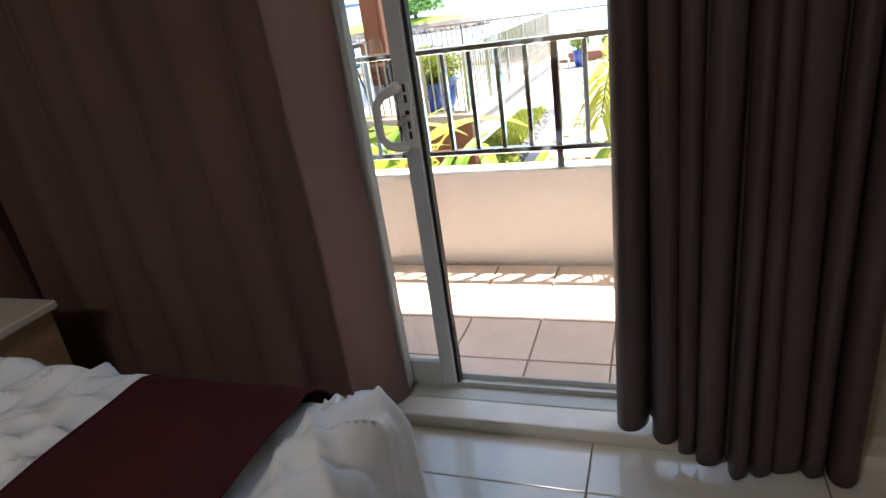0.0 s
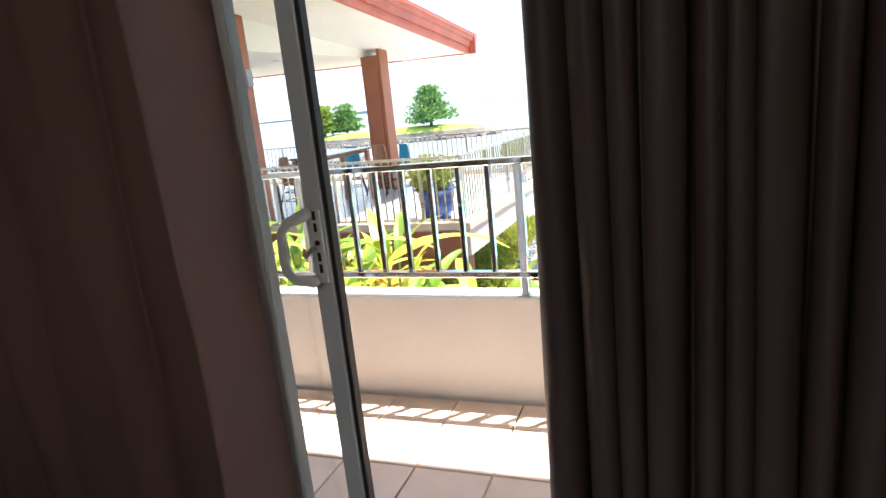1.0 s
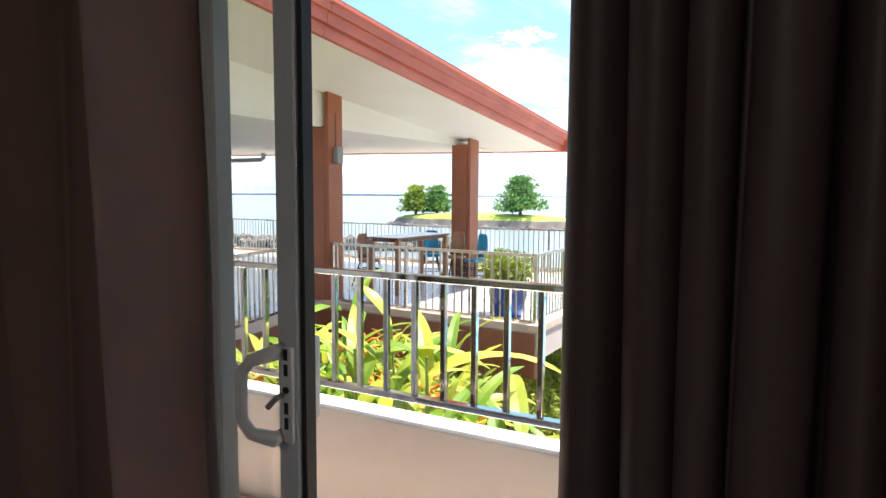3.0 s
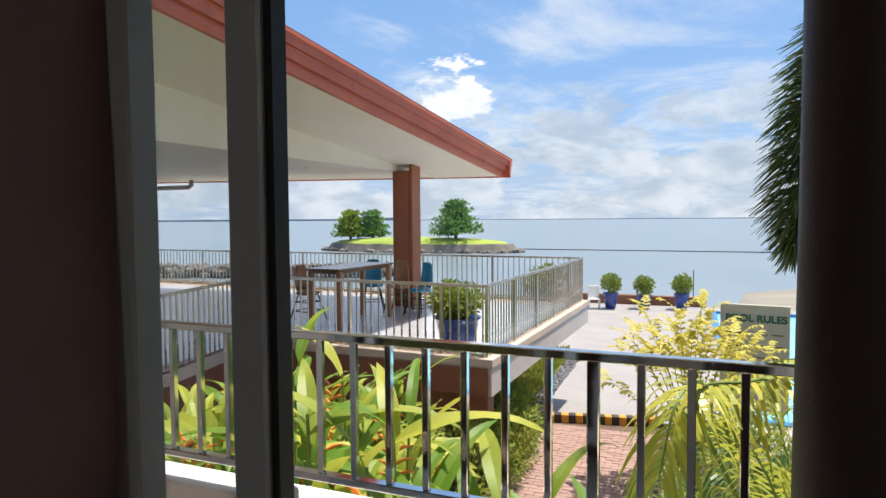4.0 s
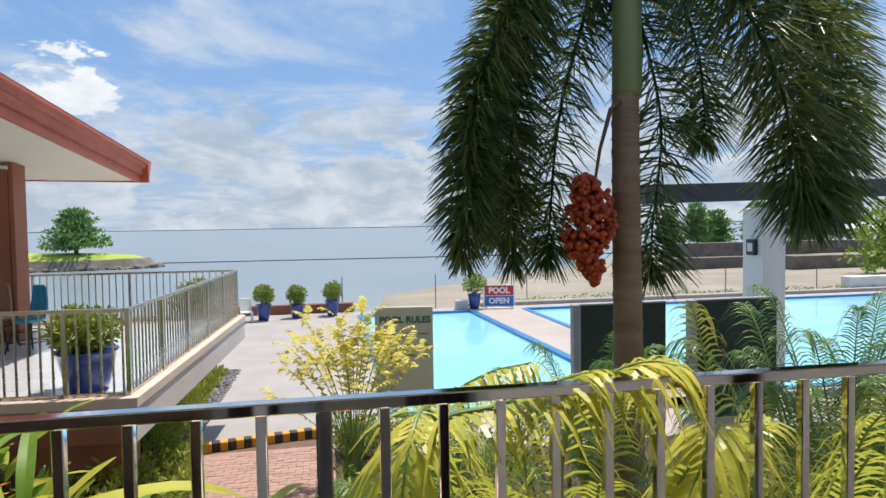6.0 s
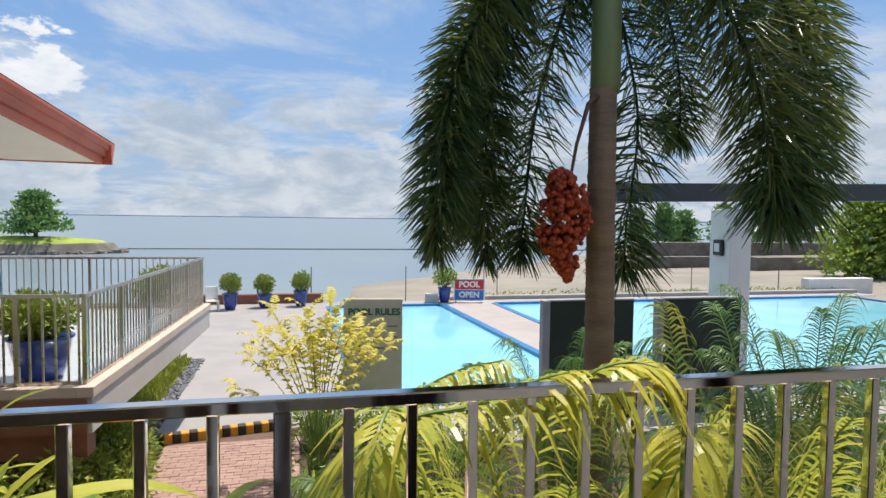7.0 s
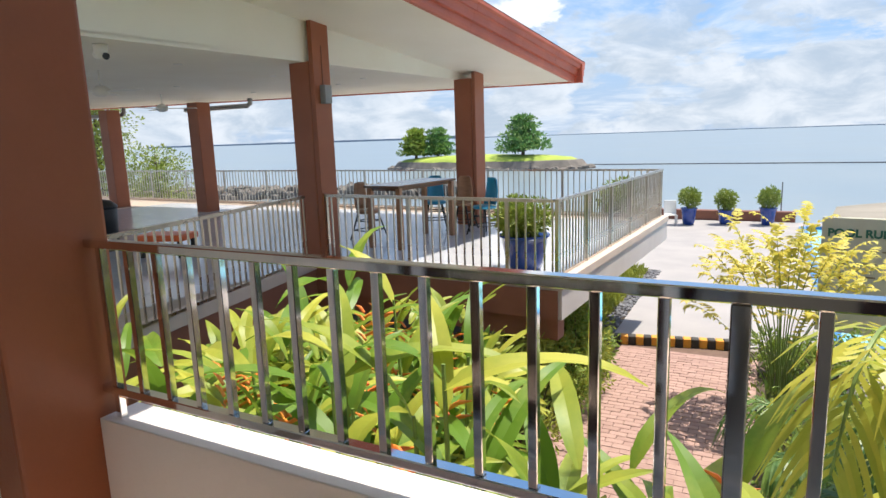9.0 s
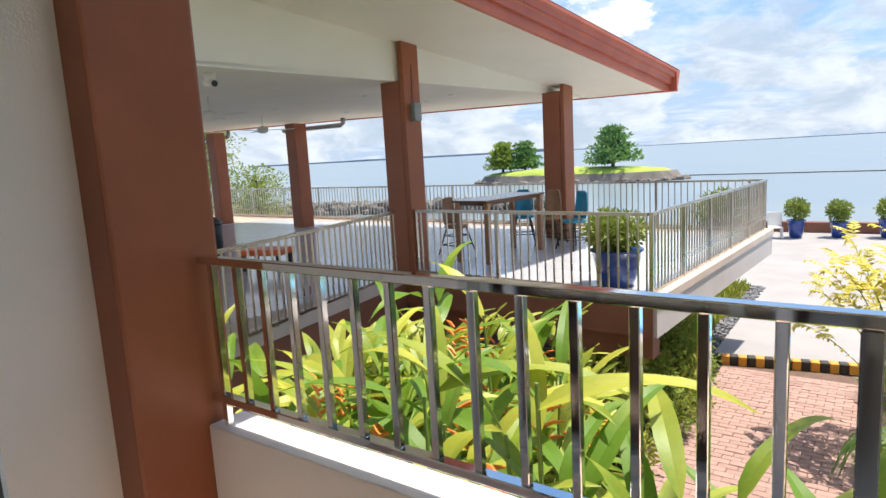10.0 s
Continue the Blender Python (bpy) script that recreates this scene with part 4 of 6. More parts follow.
# pale path, pool deck and pools
POOL_FAR, POOL_NEAR = 26.9, 12.6
px1 = lambda y: 6.02 + (27.5 - y) * 0.05
deck_bm = prism([(-2.42, 11.3), (-0.2, 11.75), (1.1, 12.2), (1.1, 28.1), (-6.0, 28.1), (-6.0, 17.6), (-2.5, 17.6)], GROUND_Z - 0.2, GROUND_Z + 0.004)
solid("pavement", deck_bm, PATH_STONE, "pale grey concrete path beside the pool", "path")
deck2 = prism([(1.1, 26.95), (30, 26.95), (30, 28.1), (1.1, 28.1)], GROUND_Z - 0.9, GROUND_Z)
prism([(px1(27.0) + 0.22, 26.95), (px1(11.0) + 0.22, 11.0), (8.75, 11.0), (8.5, 26.95)], GROUND_Z - 0.9, GROUND_Z, bm=deck2)
prism([(1.1, 10.2), (30, 10.2), (30, 12.4), (1.1, 12.4)], GROUND_Z - 0.9, GROUND_Z, bm=deck2)
bmesh.ops.recalc_face_normals(deck2, faces=deck2.faces[:])
solid("pool_deck", deck2, DECK, "beige paved pool deck", "deck")
p1 = [(1.32, POOL_NEAR), (px1(POOL_NEAR), POOL_NEAR), (px1(POOL_FAR), POOL_FAR), (1.32, POOL_FAR)]
p2 = [(8.95, POOL_NEAR), (28, POOL_NEAR), (28, POOL_FAR), (8.72, POOL_FAR)]
for pts in (p1, p2):
    solid("pool", prism(pts, GROUND_Z - 0.6, GROUND_Z - 0.07), WATER_POOL, "turquoise swimming pool water", "swimming pool")
    rim = bmesh.new()
    for (xa, ya), (xb, yb) in zip(pts, pts[1:] + pts[:1]):
        d = Vector((xb - xa, yb - ya, 0)).normalized()
        n_ = Vector((d.y, -d.x, 0))
        a, b = Vector((xa, ya, 0)) - d * 0.0, Vector((xb, yb, 0))
        prism([tuple((a)[:2]), tuple((a + n_ * 0.24)[:2]), tuple((b + n_ * 0.24)[:2]), tuple(b[:2])], GROUND_Z - 0.5, GROUND_Z + 0.03, bm=rim)
    bmesh.ops.recalc_face_normals(rim, faces=rim.faces[:])
    solid("pool_rim", rim, POOL_EDGE, "blue tiled pool rim", "pool rim")

# strip of groundcover and pebbles beside the path
rng = random.Random(12)
gc = Soup()
for _ in range(2600):
    y = rng.uniform(11.3, 17.4)
    x = rng.uniform(-3.7, -2.78)
    b = Vector((x, y, GROUND_Z))
    t_ = b + Vector((rng.uniform(-0.12, 0.12), rng.uniform(-0.12, 0.12), rng.uniform(0.08, 0.24)))
    gc.leaf(b, t_, Vector((rng.uniform(-1, 1), rng.uniform(-1, 1), 0)).normalized(), 0.07)
ob = new("groundcover", gc.mesh("groundcover", GROUNDCOVER))
tagged(ob, "low yellow-green groundcover under the terrace edge", "groundcover", kind="stuff")
pb = bmesh.new()
for _ in range(420):
    y = rng.uniform(11.4, 17.5)
    own = bmesh.new()
    bmesh.ops.create_icosphere(own, subdivisions=1, radius=rng.uniform(0.035, 0.065))
    bmesh.ops.transform(own, matrix=pose(rng.uniform(-2.76, -2.46), y, GROUND_Z + 0.01, 0, 0, rng.uniform(0, 360)) @ Matrix.Diagonal((1, 0.8, 0.5, 1)), verts=own.verts[:])
    me_ = bpy.data.meshes.new("tmp")
    own.to_mesh(me_)
    own.free()
    pb.from_mesh(me_)
    bpy.data.meshes.remove(me_)
ob = new("pebbles", finish("pebbles", pb, PEBBLE, True))
tagged(ob, "strip of dark grey pebbles along the path", "pebbles", kind="stuff")

# low wall at the far end, pots with clipped bushes
solid("low_wall", box(-6.0, 1.0, 28.1, 28.4, GROUND_Z - 0.6, GROUND_Z + 0.42, 0.02), BROWN_BEAM, "low brown wall at the end of the path", "wall")
solid("planter_wall", box(5.9, 30, 28.1, 28.5, GROUND_Z - 0.6, GROUND_Z + 0.18, 0.02), PATH_STONE, "low pale planter edge behind the pool", "wall")


def potted_bush(name, x, y, z, pot_r, pot_h, bush_r, bush_h, n, seed, label, group="", leaf=0.10, soilmat=SOIL):
    p = thing(name, pose(x, y, z), label, "potted plant", group)
    part("pot", lathe([(pot_r * 0.66, 0), (pot_r * 0.80, pot_h * 0.25), (pot_r * 0.95, pot_h * 0.75), (pot_r, pot_h * 0.93), (pot_r * 1.08, pot_h * 0.95), (pot_r * 1.08, pot_h), (pot_r * 0.9, pot_h), (pot_r * 0.88, pot_h * 0.9)], 28), BLUE_POT, p, "glazed cobalt blue pot", smooth=True)
    part("soil", lathe([(pot_r * 0.86, pot_h * 0.86), (pot_r * 0.86, pot_h * 0.9)], 20), soilmat, p)
    rg = random.Random(seed)
    s = Soup()
    cl = []
    for _ in range(26):
        d = rand_dir(rg)
        cl.append(((d.x * bush_r * 0.6, d.y * bush_r * 0.6, pot_h + bush_h * 0.48 + d.z * bush_h * 0.33), (bush_r * 0.42, bush_r * 0.42, bush_h * 0.22)))
    leaf_clumps(s, rg, cl, n, leaf, leaf * 0.45)
    soup_part("foliage", s, POT_SHRUB, p)
    st = bmesh.new()
    for k in range(7):
        a = k * 0.9
        tube([(0.06 * math.cos(a), 0.06 * math.sin(a), pot_h * 0.85), (bush_r * 0.45 * math.cos(a), bush_r * 0.45 * math.sin(a), pot_h + bush_h * 0.6)], [0.012, 0.006], 5, st)
    part("branchwork", st, BARK, p)
    return p


potted_bush("potted_shrub", *tw(-0.62, 0.52), TERRACE_Z, 0.30, 0.46, 0.40, 0.50, 75, 2, "leafy shrub in a cobalt blue pot on the terrace", leaf=0.085)
for k, (x, y) in enumerate(((-2.78, 26.6), (-1.45, 27.0), (0.03, 27.2))):
    potted_bush("potted_bush", x, y, GROUND_Z, 0.30, 0.68 - 0.1 * (k == 1), 0.42, 0.80, 52, 20 + k, "clipped round bush in a blue pot by the low wall", "pots by the low wall", leaf=0.12)
potted_bush("potted_bush", 6.45, 27.6, GROUND_Z, 0.30, 0.68, 0.55, 0.95, 30, 31, "loose green bush in a blue pot beside the pool sign", "pots by the low wall", leaf=0.14)
potted_bush("potted_bush", *tw(-0.9, 6.5), -1.25, 0.30, 0.68, 0.55, 0.95, 30, 33, "green bush behind the terrace corner", leaf=0.12)
solid("planter_box", box(5.55, 6.1, 27.35, 27.75, GROUND_Z, GROUND_Z + 0.42, 0.02), SLAB, "small grey concrete block by the pool", "block", kind="")

ch = thing("garden_chair", pose(-3.42, 26.25, GROUND_Z, 0, 0, 15), "cream plastic garden chair by the low wall", "chair")
part("seat", box(-0.24, 0.24, -0.22, 0.22, 0.40, 0.44, 0.015), WHITE_PLASTIC, ch)
bk = box(-0.24, 0.24, 0.0, 0.04, 0.0, 0.55, 0.015)
bmesh.ops.transform(bk, matrix=pose(0, 0.20, 0.43, -14), verts=bk.verts[:])
part("backrest", bk, WHITE_PLASTIC, ch)
leg_me = finish("leg", box(-0.025, 0.025, -0.025, 0.025, 0, 0.41, 0.006), WHITE_PLASTIC)
for sx in (-0.21, 0.21):
    for sy in (-0.19, 0.19):
        shared("leg", leg_me, ch, pose(sx, sy, 0))

# thin fence posts by the beach, with a wire
fence = thing("beach_fence", pose(0, 29.4, GROUND_Z - 0.5), "thin grey posts along the top of the beach", "fence")
fp = finish("post", tube([(0, 0, 0), (0, 0, 2.0)], 0.025, 6), ROPE)
for x in (0.5, 4.95, 9.55, 15.0, 20.5, 26.0):
    shared("post", fp, fence, pose(x, 0, 0))
hedge = Soup()
rng = random.Random(77)
leaf_clumps(hedge, rng, [((7 + 0.5 * i, 28.8, GROUND_Z + 0.10 + rng.uniform(-0.05, 0.08)), (0.45, 0.35, 0.16)) for i in range(46)], 40, 0.13, 0.06)
tagged(new("low_hedge", hedge.mesh("low_hedge", SHRUB)), "low green planting along the far pool edge", "hedge", kind="stuff")


# signs
def text_part(name, body, size, material, parent, m):
    cu = bpy.data.curves.new(name, "FONT")
    cu.body, cu.size, cu.extrude, cu.align_x, cu.align_y = body, size, 0.004, "CENTER", "CENTER"
    cu.offset = 0.012 * size / 0.3
    tmp = bpy.data.objects.new(name, cu)
    scene.collection.objects.link(tmp)
    me = bpy.data.meshes.new_from_object(tmp.evaluated_get(bpy.context.evaluated_depsgraph_get()))
    bpy.data.objects.remove(tmp)
    me.materials.clear()
    me.materials.append(material)
    ob = shared(name, me, parent, m)
    return ob


so = thing("pool_sign", pose(7.55, 27.35, GROUND_Z, 0, 0, -12), "red and blue pool status sign on white legs", "sign")
part("board", box(-0.72, 0.72, -0.02, 0.02, 0.08, 1.10, 0.006), SIGN_WHITE, so, "white board")
part("upper_field", box(-0.66, 0.66, -0.026, -0.0205, 0.60, 1.04), SIGN_RED, so, "red field")
part("lower_field", box(-0.66, 0.66, -0.026, -0.0205, 0.12, 0.57), SIGN_BLUE, so, "blue field")
text_part("lettering", "POOL", 0.36, SIGN_WHITE, so, pose(0, -0.028, 0.82, 90, 0, 0))
text_part("lettering", "OPEN", 0.36, SIGN_WHITE, so, pose(0, -0.028, 0.345, 90, 0, 0))
for sx in (-0.6, 0.6):
    part("leg", box(sx - 0.03, sx + 0.03, -0.25, 0.25, 0.0, 0.08, 0.006), SIGN_WHITE, so)

sr = thing("pool_rules_sign", pose(1.31, 11.35, GROUND_Z, 0, 0, -8), "beige pool rules board with green lettering", "sign")
part("board", box(-0.53, 0.53, -0.03, 0.03, 0.55, 2.36, 0.01), SIGN_BOARD, sr, "beige board")
text_part("lettering", "POOL RULES", 0.165, SIGN_GREEN, sr, pose(0.02, -0.034, 2.12, 90, 0, 0))
for sx in (-0.44, 0.44):
    part("leg", box(sx - 0.03, sx + 0.03, -0.03, 0.03, 0.0, 0.55), GREY_POST, sr)
ring_me = finish("rule_symbol", lathe([(0.055, -0.003), (0.055, 0.003), (0.04, 0.003), (0.04, -0.003)], 16), SIGN_BAR)
for r in range(3):
    for k in range(2):
        shared("rule_symbol", ring_me, sr, pose(-0.40 + 0.15 * k, -0.034, 1.86 - 0.2 * r, 90))
        part("rule_line", box(0.0 + 0.26 * k, 0.20 + 0.24 * k, -0.034, -0.0305, 1.85 - 0.2 * r, 1.875 - 0.2 * r), SIGN_BAR, sr)

# dark screens and the white columns with the beam
for k, (xa, xb) in enumerate(((4.42, 6.30), (6.80, 8.70))):
    s = thing("garden_screen", pose(xa, 11.0, GROUND_Z), "dark green screen panel with grey frame", "screen", "garden screens")
    part("panel", box(0.14, xb - xa, -0.05, 0.05, 0.0, 2.30, 0.006), PANEL, s)
    part("frame_post", box(0.0, 0.14, -0.09, 0.09, 0.0, 2.32, 0.01), GREY_POST, s, "grey painted post")
    part("cap", box(0.14, xb - xa, -0.07, 0.07, 2.30, 2.33, 0.004), GREY_POST, s)
perg = thing("pergola", pose(0, 13.0, GROUND_Z), "white columns carrying a dark steel beam by the pool", "pergola")
for x in (9.84, 15.75):
    cpt = part("column", box(x, x + 0.58, -0.20, 0.55, -0.4, 4.13, 0.02), WHITE_COLUMN, perg, "white painted column")
    lm = part("wall_lamp", box(x - 0.10, x, 0.0, 0.30, 3.02, 3.40, 0.03, seg=2), BLACK_PLASTIC, cpt, "black box wall lamp")
    part("niche", box(x - 0.105, x - 0.10, 0.06, 0.24, 3.11, 3.31), WHITE_COLUMN, cpt)
bmx = box(6.9, 19.0, -0.22, 0.24, 0.0, 0.42, 0.01)
bmesh.ops.transform(bmx, matrix=pose(0, 0, 3.98 + 0.12, 0, -1.2), verts=bmx.verts[:])
part("beam", bmx, DARK_BEAM, perg, "dark grey steel beam")

# ---------- distance ----------
rng = random.Random(9)
isl = thing("islet", pose(-43.0, 96.5, -4.2), "small grassy islet with a rock edge", "islet", kind="structure")
ib = bmesh.new()
ring_lo, ring_hi = [], []
NI = 90
for k in range(NI):
    a = 2 * math.pi * k / NI
    w = 1 + 0.05 * noise.noise(Vector((math.cos(a) * 3, math.sin(a) * 3, 1)))
    ring_lo.append(ib.verts.new((18.2 * math.cos(a) * w, 6.4 * math.sin(a) * w, 0)))
    ring_hi.append(ib.verts.new((16.8 * math.cos(a) * w, 5.6 * math.sin(a) * w, 1.55 + 0.18 * noise.noise(Vector((a * 6, 0, 3))))))
for k in range(NI):
    ib.faces.new((ring_lo[k], ring_lo[(k + 1) % NI], ring_hi[(k + 1) % NI], ring_hi[k]))
ib.faces.new(ring_hi)
part("rock_edge", ib, ROCK, isl, "grey rock edge")
ig = bmesh.new()
prof_i = [(16.4, 1.5), (15.2, 1.95), (11, 2.35), (6, 2.5), (0.5, 2.55)]
rings = []
for r, z in prof_i:
    rings.append([ig.verts.new((r * math.cos(2 * math.pi * k / 48), r * 0.33 * math.sin(2 * math.pi * k / 48), z + 0.12 * noise.noise(Vector((r + k, k, 0))))) for k in range(48)])
for a, b in zip(rings, rings[1:]):
    for k in range(48):
        ig.faces.new((a[k], a[(k + 1) % 48], b[(k + 1) % 48], b[k]))
ig.faces.new(rings[-1])
part("grass_top", ig, GRASS, isl, "sunlit grass", smooth=True)
boul = bmesh.new()
for k in range(120):
    a = rng.uniform(0, 2 * math.pi)
    own = bmesh.new()
    bmesh.ops.create_icosphere(own, subdivisions=1, radius=rng.uniform(0.3, 0.75))
    for v in own.verts:
        v.co *= rng.uniform(0.75, 1.2)
    bmesh.ops.transform(own, matrix=pose(18.2 * math.cos(a), 6.5 * math.sin(a), rng.uniform(0.1, 0.5)) @ Matrix.Diagonal((1.2, 1, 0.7, 1)), verts=own.verts[:])
    merge(boul, own)
part("boulders", boul, ROCK, isl)


def tree(name, x, y, z, h, w, seed, label, tiers=5, leaf=0.55, per=70, trunk_r=0.22, material=TREE_LEAF, point=0.6, flat_by=0.085):
    t = thing(name, pose(x, y, z), label, "tree")
    rg = random.Random(seed)
    tb = bmesh.new()
    tube([(0, 0, -0.3), (0.1, 0, h * 0.3), (-0.05, 0.1, h * 0.65), (0.05, 0, h * 0.95)], [trunk_r, trunk_r * 0.8, trunk_r * 0.5, trunk_r * 0.15], 8, tb)
    clumps = []
    for k in range(tiers):
        v = k / max(tiers - 1, 1)
        zc = h * (0.20 + 0.72 * v)
        spread = w * 0.5 * (1.0 - point * v ** 1.2)
        nb = 7 if k < tiers - 1 else 3
        for b in range(nb):
            a = 2 * math.pi * (b + rg.uniform(-0.3, 0.3)) / nb + k
            rr = spread * rg.uniform(0.45, 0.85)
            c = (rr * math.cos(a), rr * math.sin(a), zc + rg.uniform(-0.05, 0.05) * h)
            tube([(0, 0, zc - 0.10 * h), (c[0] * 0.5, c[1] * 0.5, c[2] - 0.05 * h), c], [trunk_r * 0.35, trunk_r * 0.2, trunk_r * 0.08], 5, tb)
            clumps.append((c, (w * 0.19, w * 0.19, h * flat_by)))
            clumps.append(((c[0] * 0.5, c[1] * 0.5, c[2] + 0.02 * h), (w * 0.16, w * 0.16, h * flat_by)))
    part("trunk", tb, BARK, t)
    s = Soup()
    leaf_clumps(s, rg, clumps, per, leaf, leaf * 0.5)
    soup_part("crown", s, material, t)
    return t


tree("tree", -35.6, 95.5, -1.8, 6.1, 8.8, 5, "broad layered green tree with a pointed top on the islet", 5, 0.62, 62, 0.3, TREE_LEAF, 0.85, 0.045)
tree("tree", -55.6, 95.5, -1.9, 4.6, 6.6, 6, "small rounded light green tree on the islet", 4, 0.6, 70, 0.25, SHRUB, 0.6, 0.06)
tree("tree", -52.0, 97.0, -1.9, 4.7, 6.0, 7, "low spreading green tree on the islet", 4, 0.6, 64, 0.25, TREE_LEAF, 0.6, 0.05)
# young trees beyond the terrace
tree("young_tree", -27.0, 18.0, -2.7, 7.2, 5.0, 8, "feathery light green tree beyond the terrace", 7, 0.15, 90, 0.10, POT_SHRUB)
tree("young_tree", -24.5, 19.0, -2.8, 4.2, 5.0, 9, "feathery light green tree beyond the terrace", 5, 0.15, 70, 0.08, POT_SHRUB)
# rocks of the breakwater
bw_ = bmesh.new()
for k in range(620):
    u = rng.uniform(0, 1)
    own = bmesh.new()
    bmesh.ops.create_icosphere(own, subdivisions=1, radius=rng.uniform(0.25, 0.55))
    for v in own.verts:
        v.co *= rng.uniform(0.75, 1.25)
    bmesh.ops.transform(own, matrix=pose(-62 + 36 * u, 40 + 12 * u + rng.uniform(-1.2, 1.2), -4.0 + rng.uniform(0, 1.0)), verts=own.verts[:])
    merge(bw_, own)
ob = tagged(new("breakwater", finish("breakwater", bw_, ROCK)), "grey boulder breakwater in the shallows", "breakwater", kind="stuff")
solid("float_line", tube([(-31, 106, -3.95), (30, 104, -3.95), (90, 98, -3.95)], 0.11, 6), BOOM, "dark floating line across the bay", "float line")
# far coast, its pale blue colour standing for the haze of distance
fl = bmesh.new()
for x0, x1, y, h in ((-4000, -1400, 3000, 16), (-1400, 3600, 3000, 5)):
    prev = None
    for i in range(61):
        x = x0 + (x1 - x0) * i / 60
        z = h * (0.6 + 0.8 * abs(noise.noise(Vector((x * 0.003, y, 0)))))
        a, b = fl.verts.new((x, y, -5)), fl.verts.new((x, y, z - 4))
        c, d = fl.verts.new((x, y + 300, -5)), fl.verts.new((x, y + 300, z - 4))
        if prev:
            fl.faces.new((prev[0], a, b, prev[1]))
            fl.faces.new((prev[1], b, d, prev[3]))
        prev = (a, b, c, d)
solid("backdrop", fl, FAR_LAND, "distant coast on the horizon, haze put into its colour", "coast")
# shore to the right: stone walls, awnings and trees
sw = box(46, 90, 78, 80, -4.3, -1.6)
box(33, 50, 56, 57.5, -4.0, -2.2, bm=sw)
box(42, 76, 50, 51.5, -4.0, -1.9, bm=sw)
solid("sea_wall", sw, ROCK, "weathered stone sea wall along the shore", "sea wall")
for k in range(9):
    x = 60 + 2.6 * k
    aw = thing("awning", pose(x, 74 - 0.5 * k, -1.7), "white beach awning on thin poles", "awning", "beach awnings")
    ab = bmesh.new()
    base_ = [ab.verts.new(p) for p in ((-1.6, -1.6, 1.9), (1.6, -1.6, 1.9), (1.6, 1.6, 1.9), (-1.6, 1.6, 1.9))]
    tip = ab.verts.new((0, 0, 2.9))
    for i in range(4):
        ab.faces.new((base_[i], base_[(i + 1) % 4], tip))
    ab.faces.new(base_[::-1])
    part("roof", ab, TENT, aw)
    pole = finish("pole", tube([(0, 0, -0.6), (0, 0, 1.9)], 0.05, 6), GREY_POST)
    for sx in (-1.5, 1.5):
        for sy in (-1.5, 1.5):
            shared("pole", pole, aw, pose(sx, sy, 0))
for k, (x, y, h, w) in enumerate(((54, 84, 6, 5), (58, 85, 5, 5), (66, 86, 6, 6), (74, 86, 6, 7), (82, 86, 7, 8), (49.5, 84, 5, 4))):
    tree("shore_tree", x, y, -2.2, h, w, 40 + k, "green tree on the far shore", 4, 0.6, 40, 0.2)
tree("shore_tree", 44.5, 40.0, -3.4, 7.6, 9.5, 60, "large light green tree by the shore", 6, 0.45, 110, 0.3, SHRUB)
solid("bench_wall", box(27.3, 31.6, 28.6, 29.2, GROUND_Z - 0.5, GROUND_Z + 0.75, 0.02), WHITE_COLUMN, "low white planter wall behind the second pool", "wall")

# ---------- terrace furniture ----------
tab = thing("bar_table", pose(-5.22, 9.15, TERRACE_Z, 0, 0, -4), "long dark wooden bar table on the terrace", "table")
part("tabletop", box(-0.34, 0.34, -0.86, 0.86, 0.965, 1.0, 0.006), DARK_WOOD, tab)
part("apron", box(-0.28, 0.28, -0.78, 0.78, 0.915, 0.965), DARK_WOOD, tab)
tl = finish("leg", box(-0.04, 0.04, -0.04, 0.04, 0, 0.955, 0.005), STOOL_WOOD)
for sx in (-0.28, 0.28):
    for sy in (-0.77, 0.77):
        shared("leg", tl, tab, pose(sx, sy, 0))


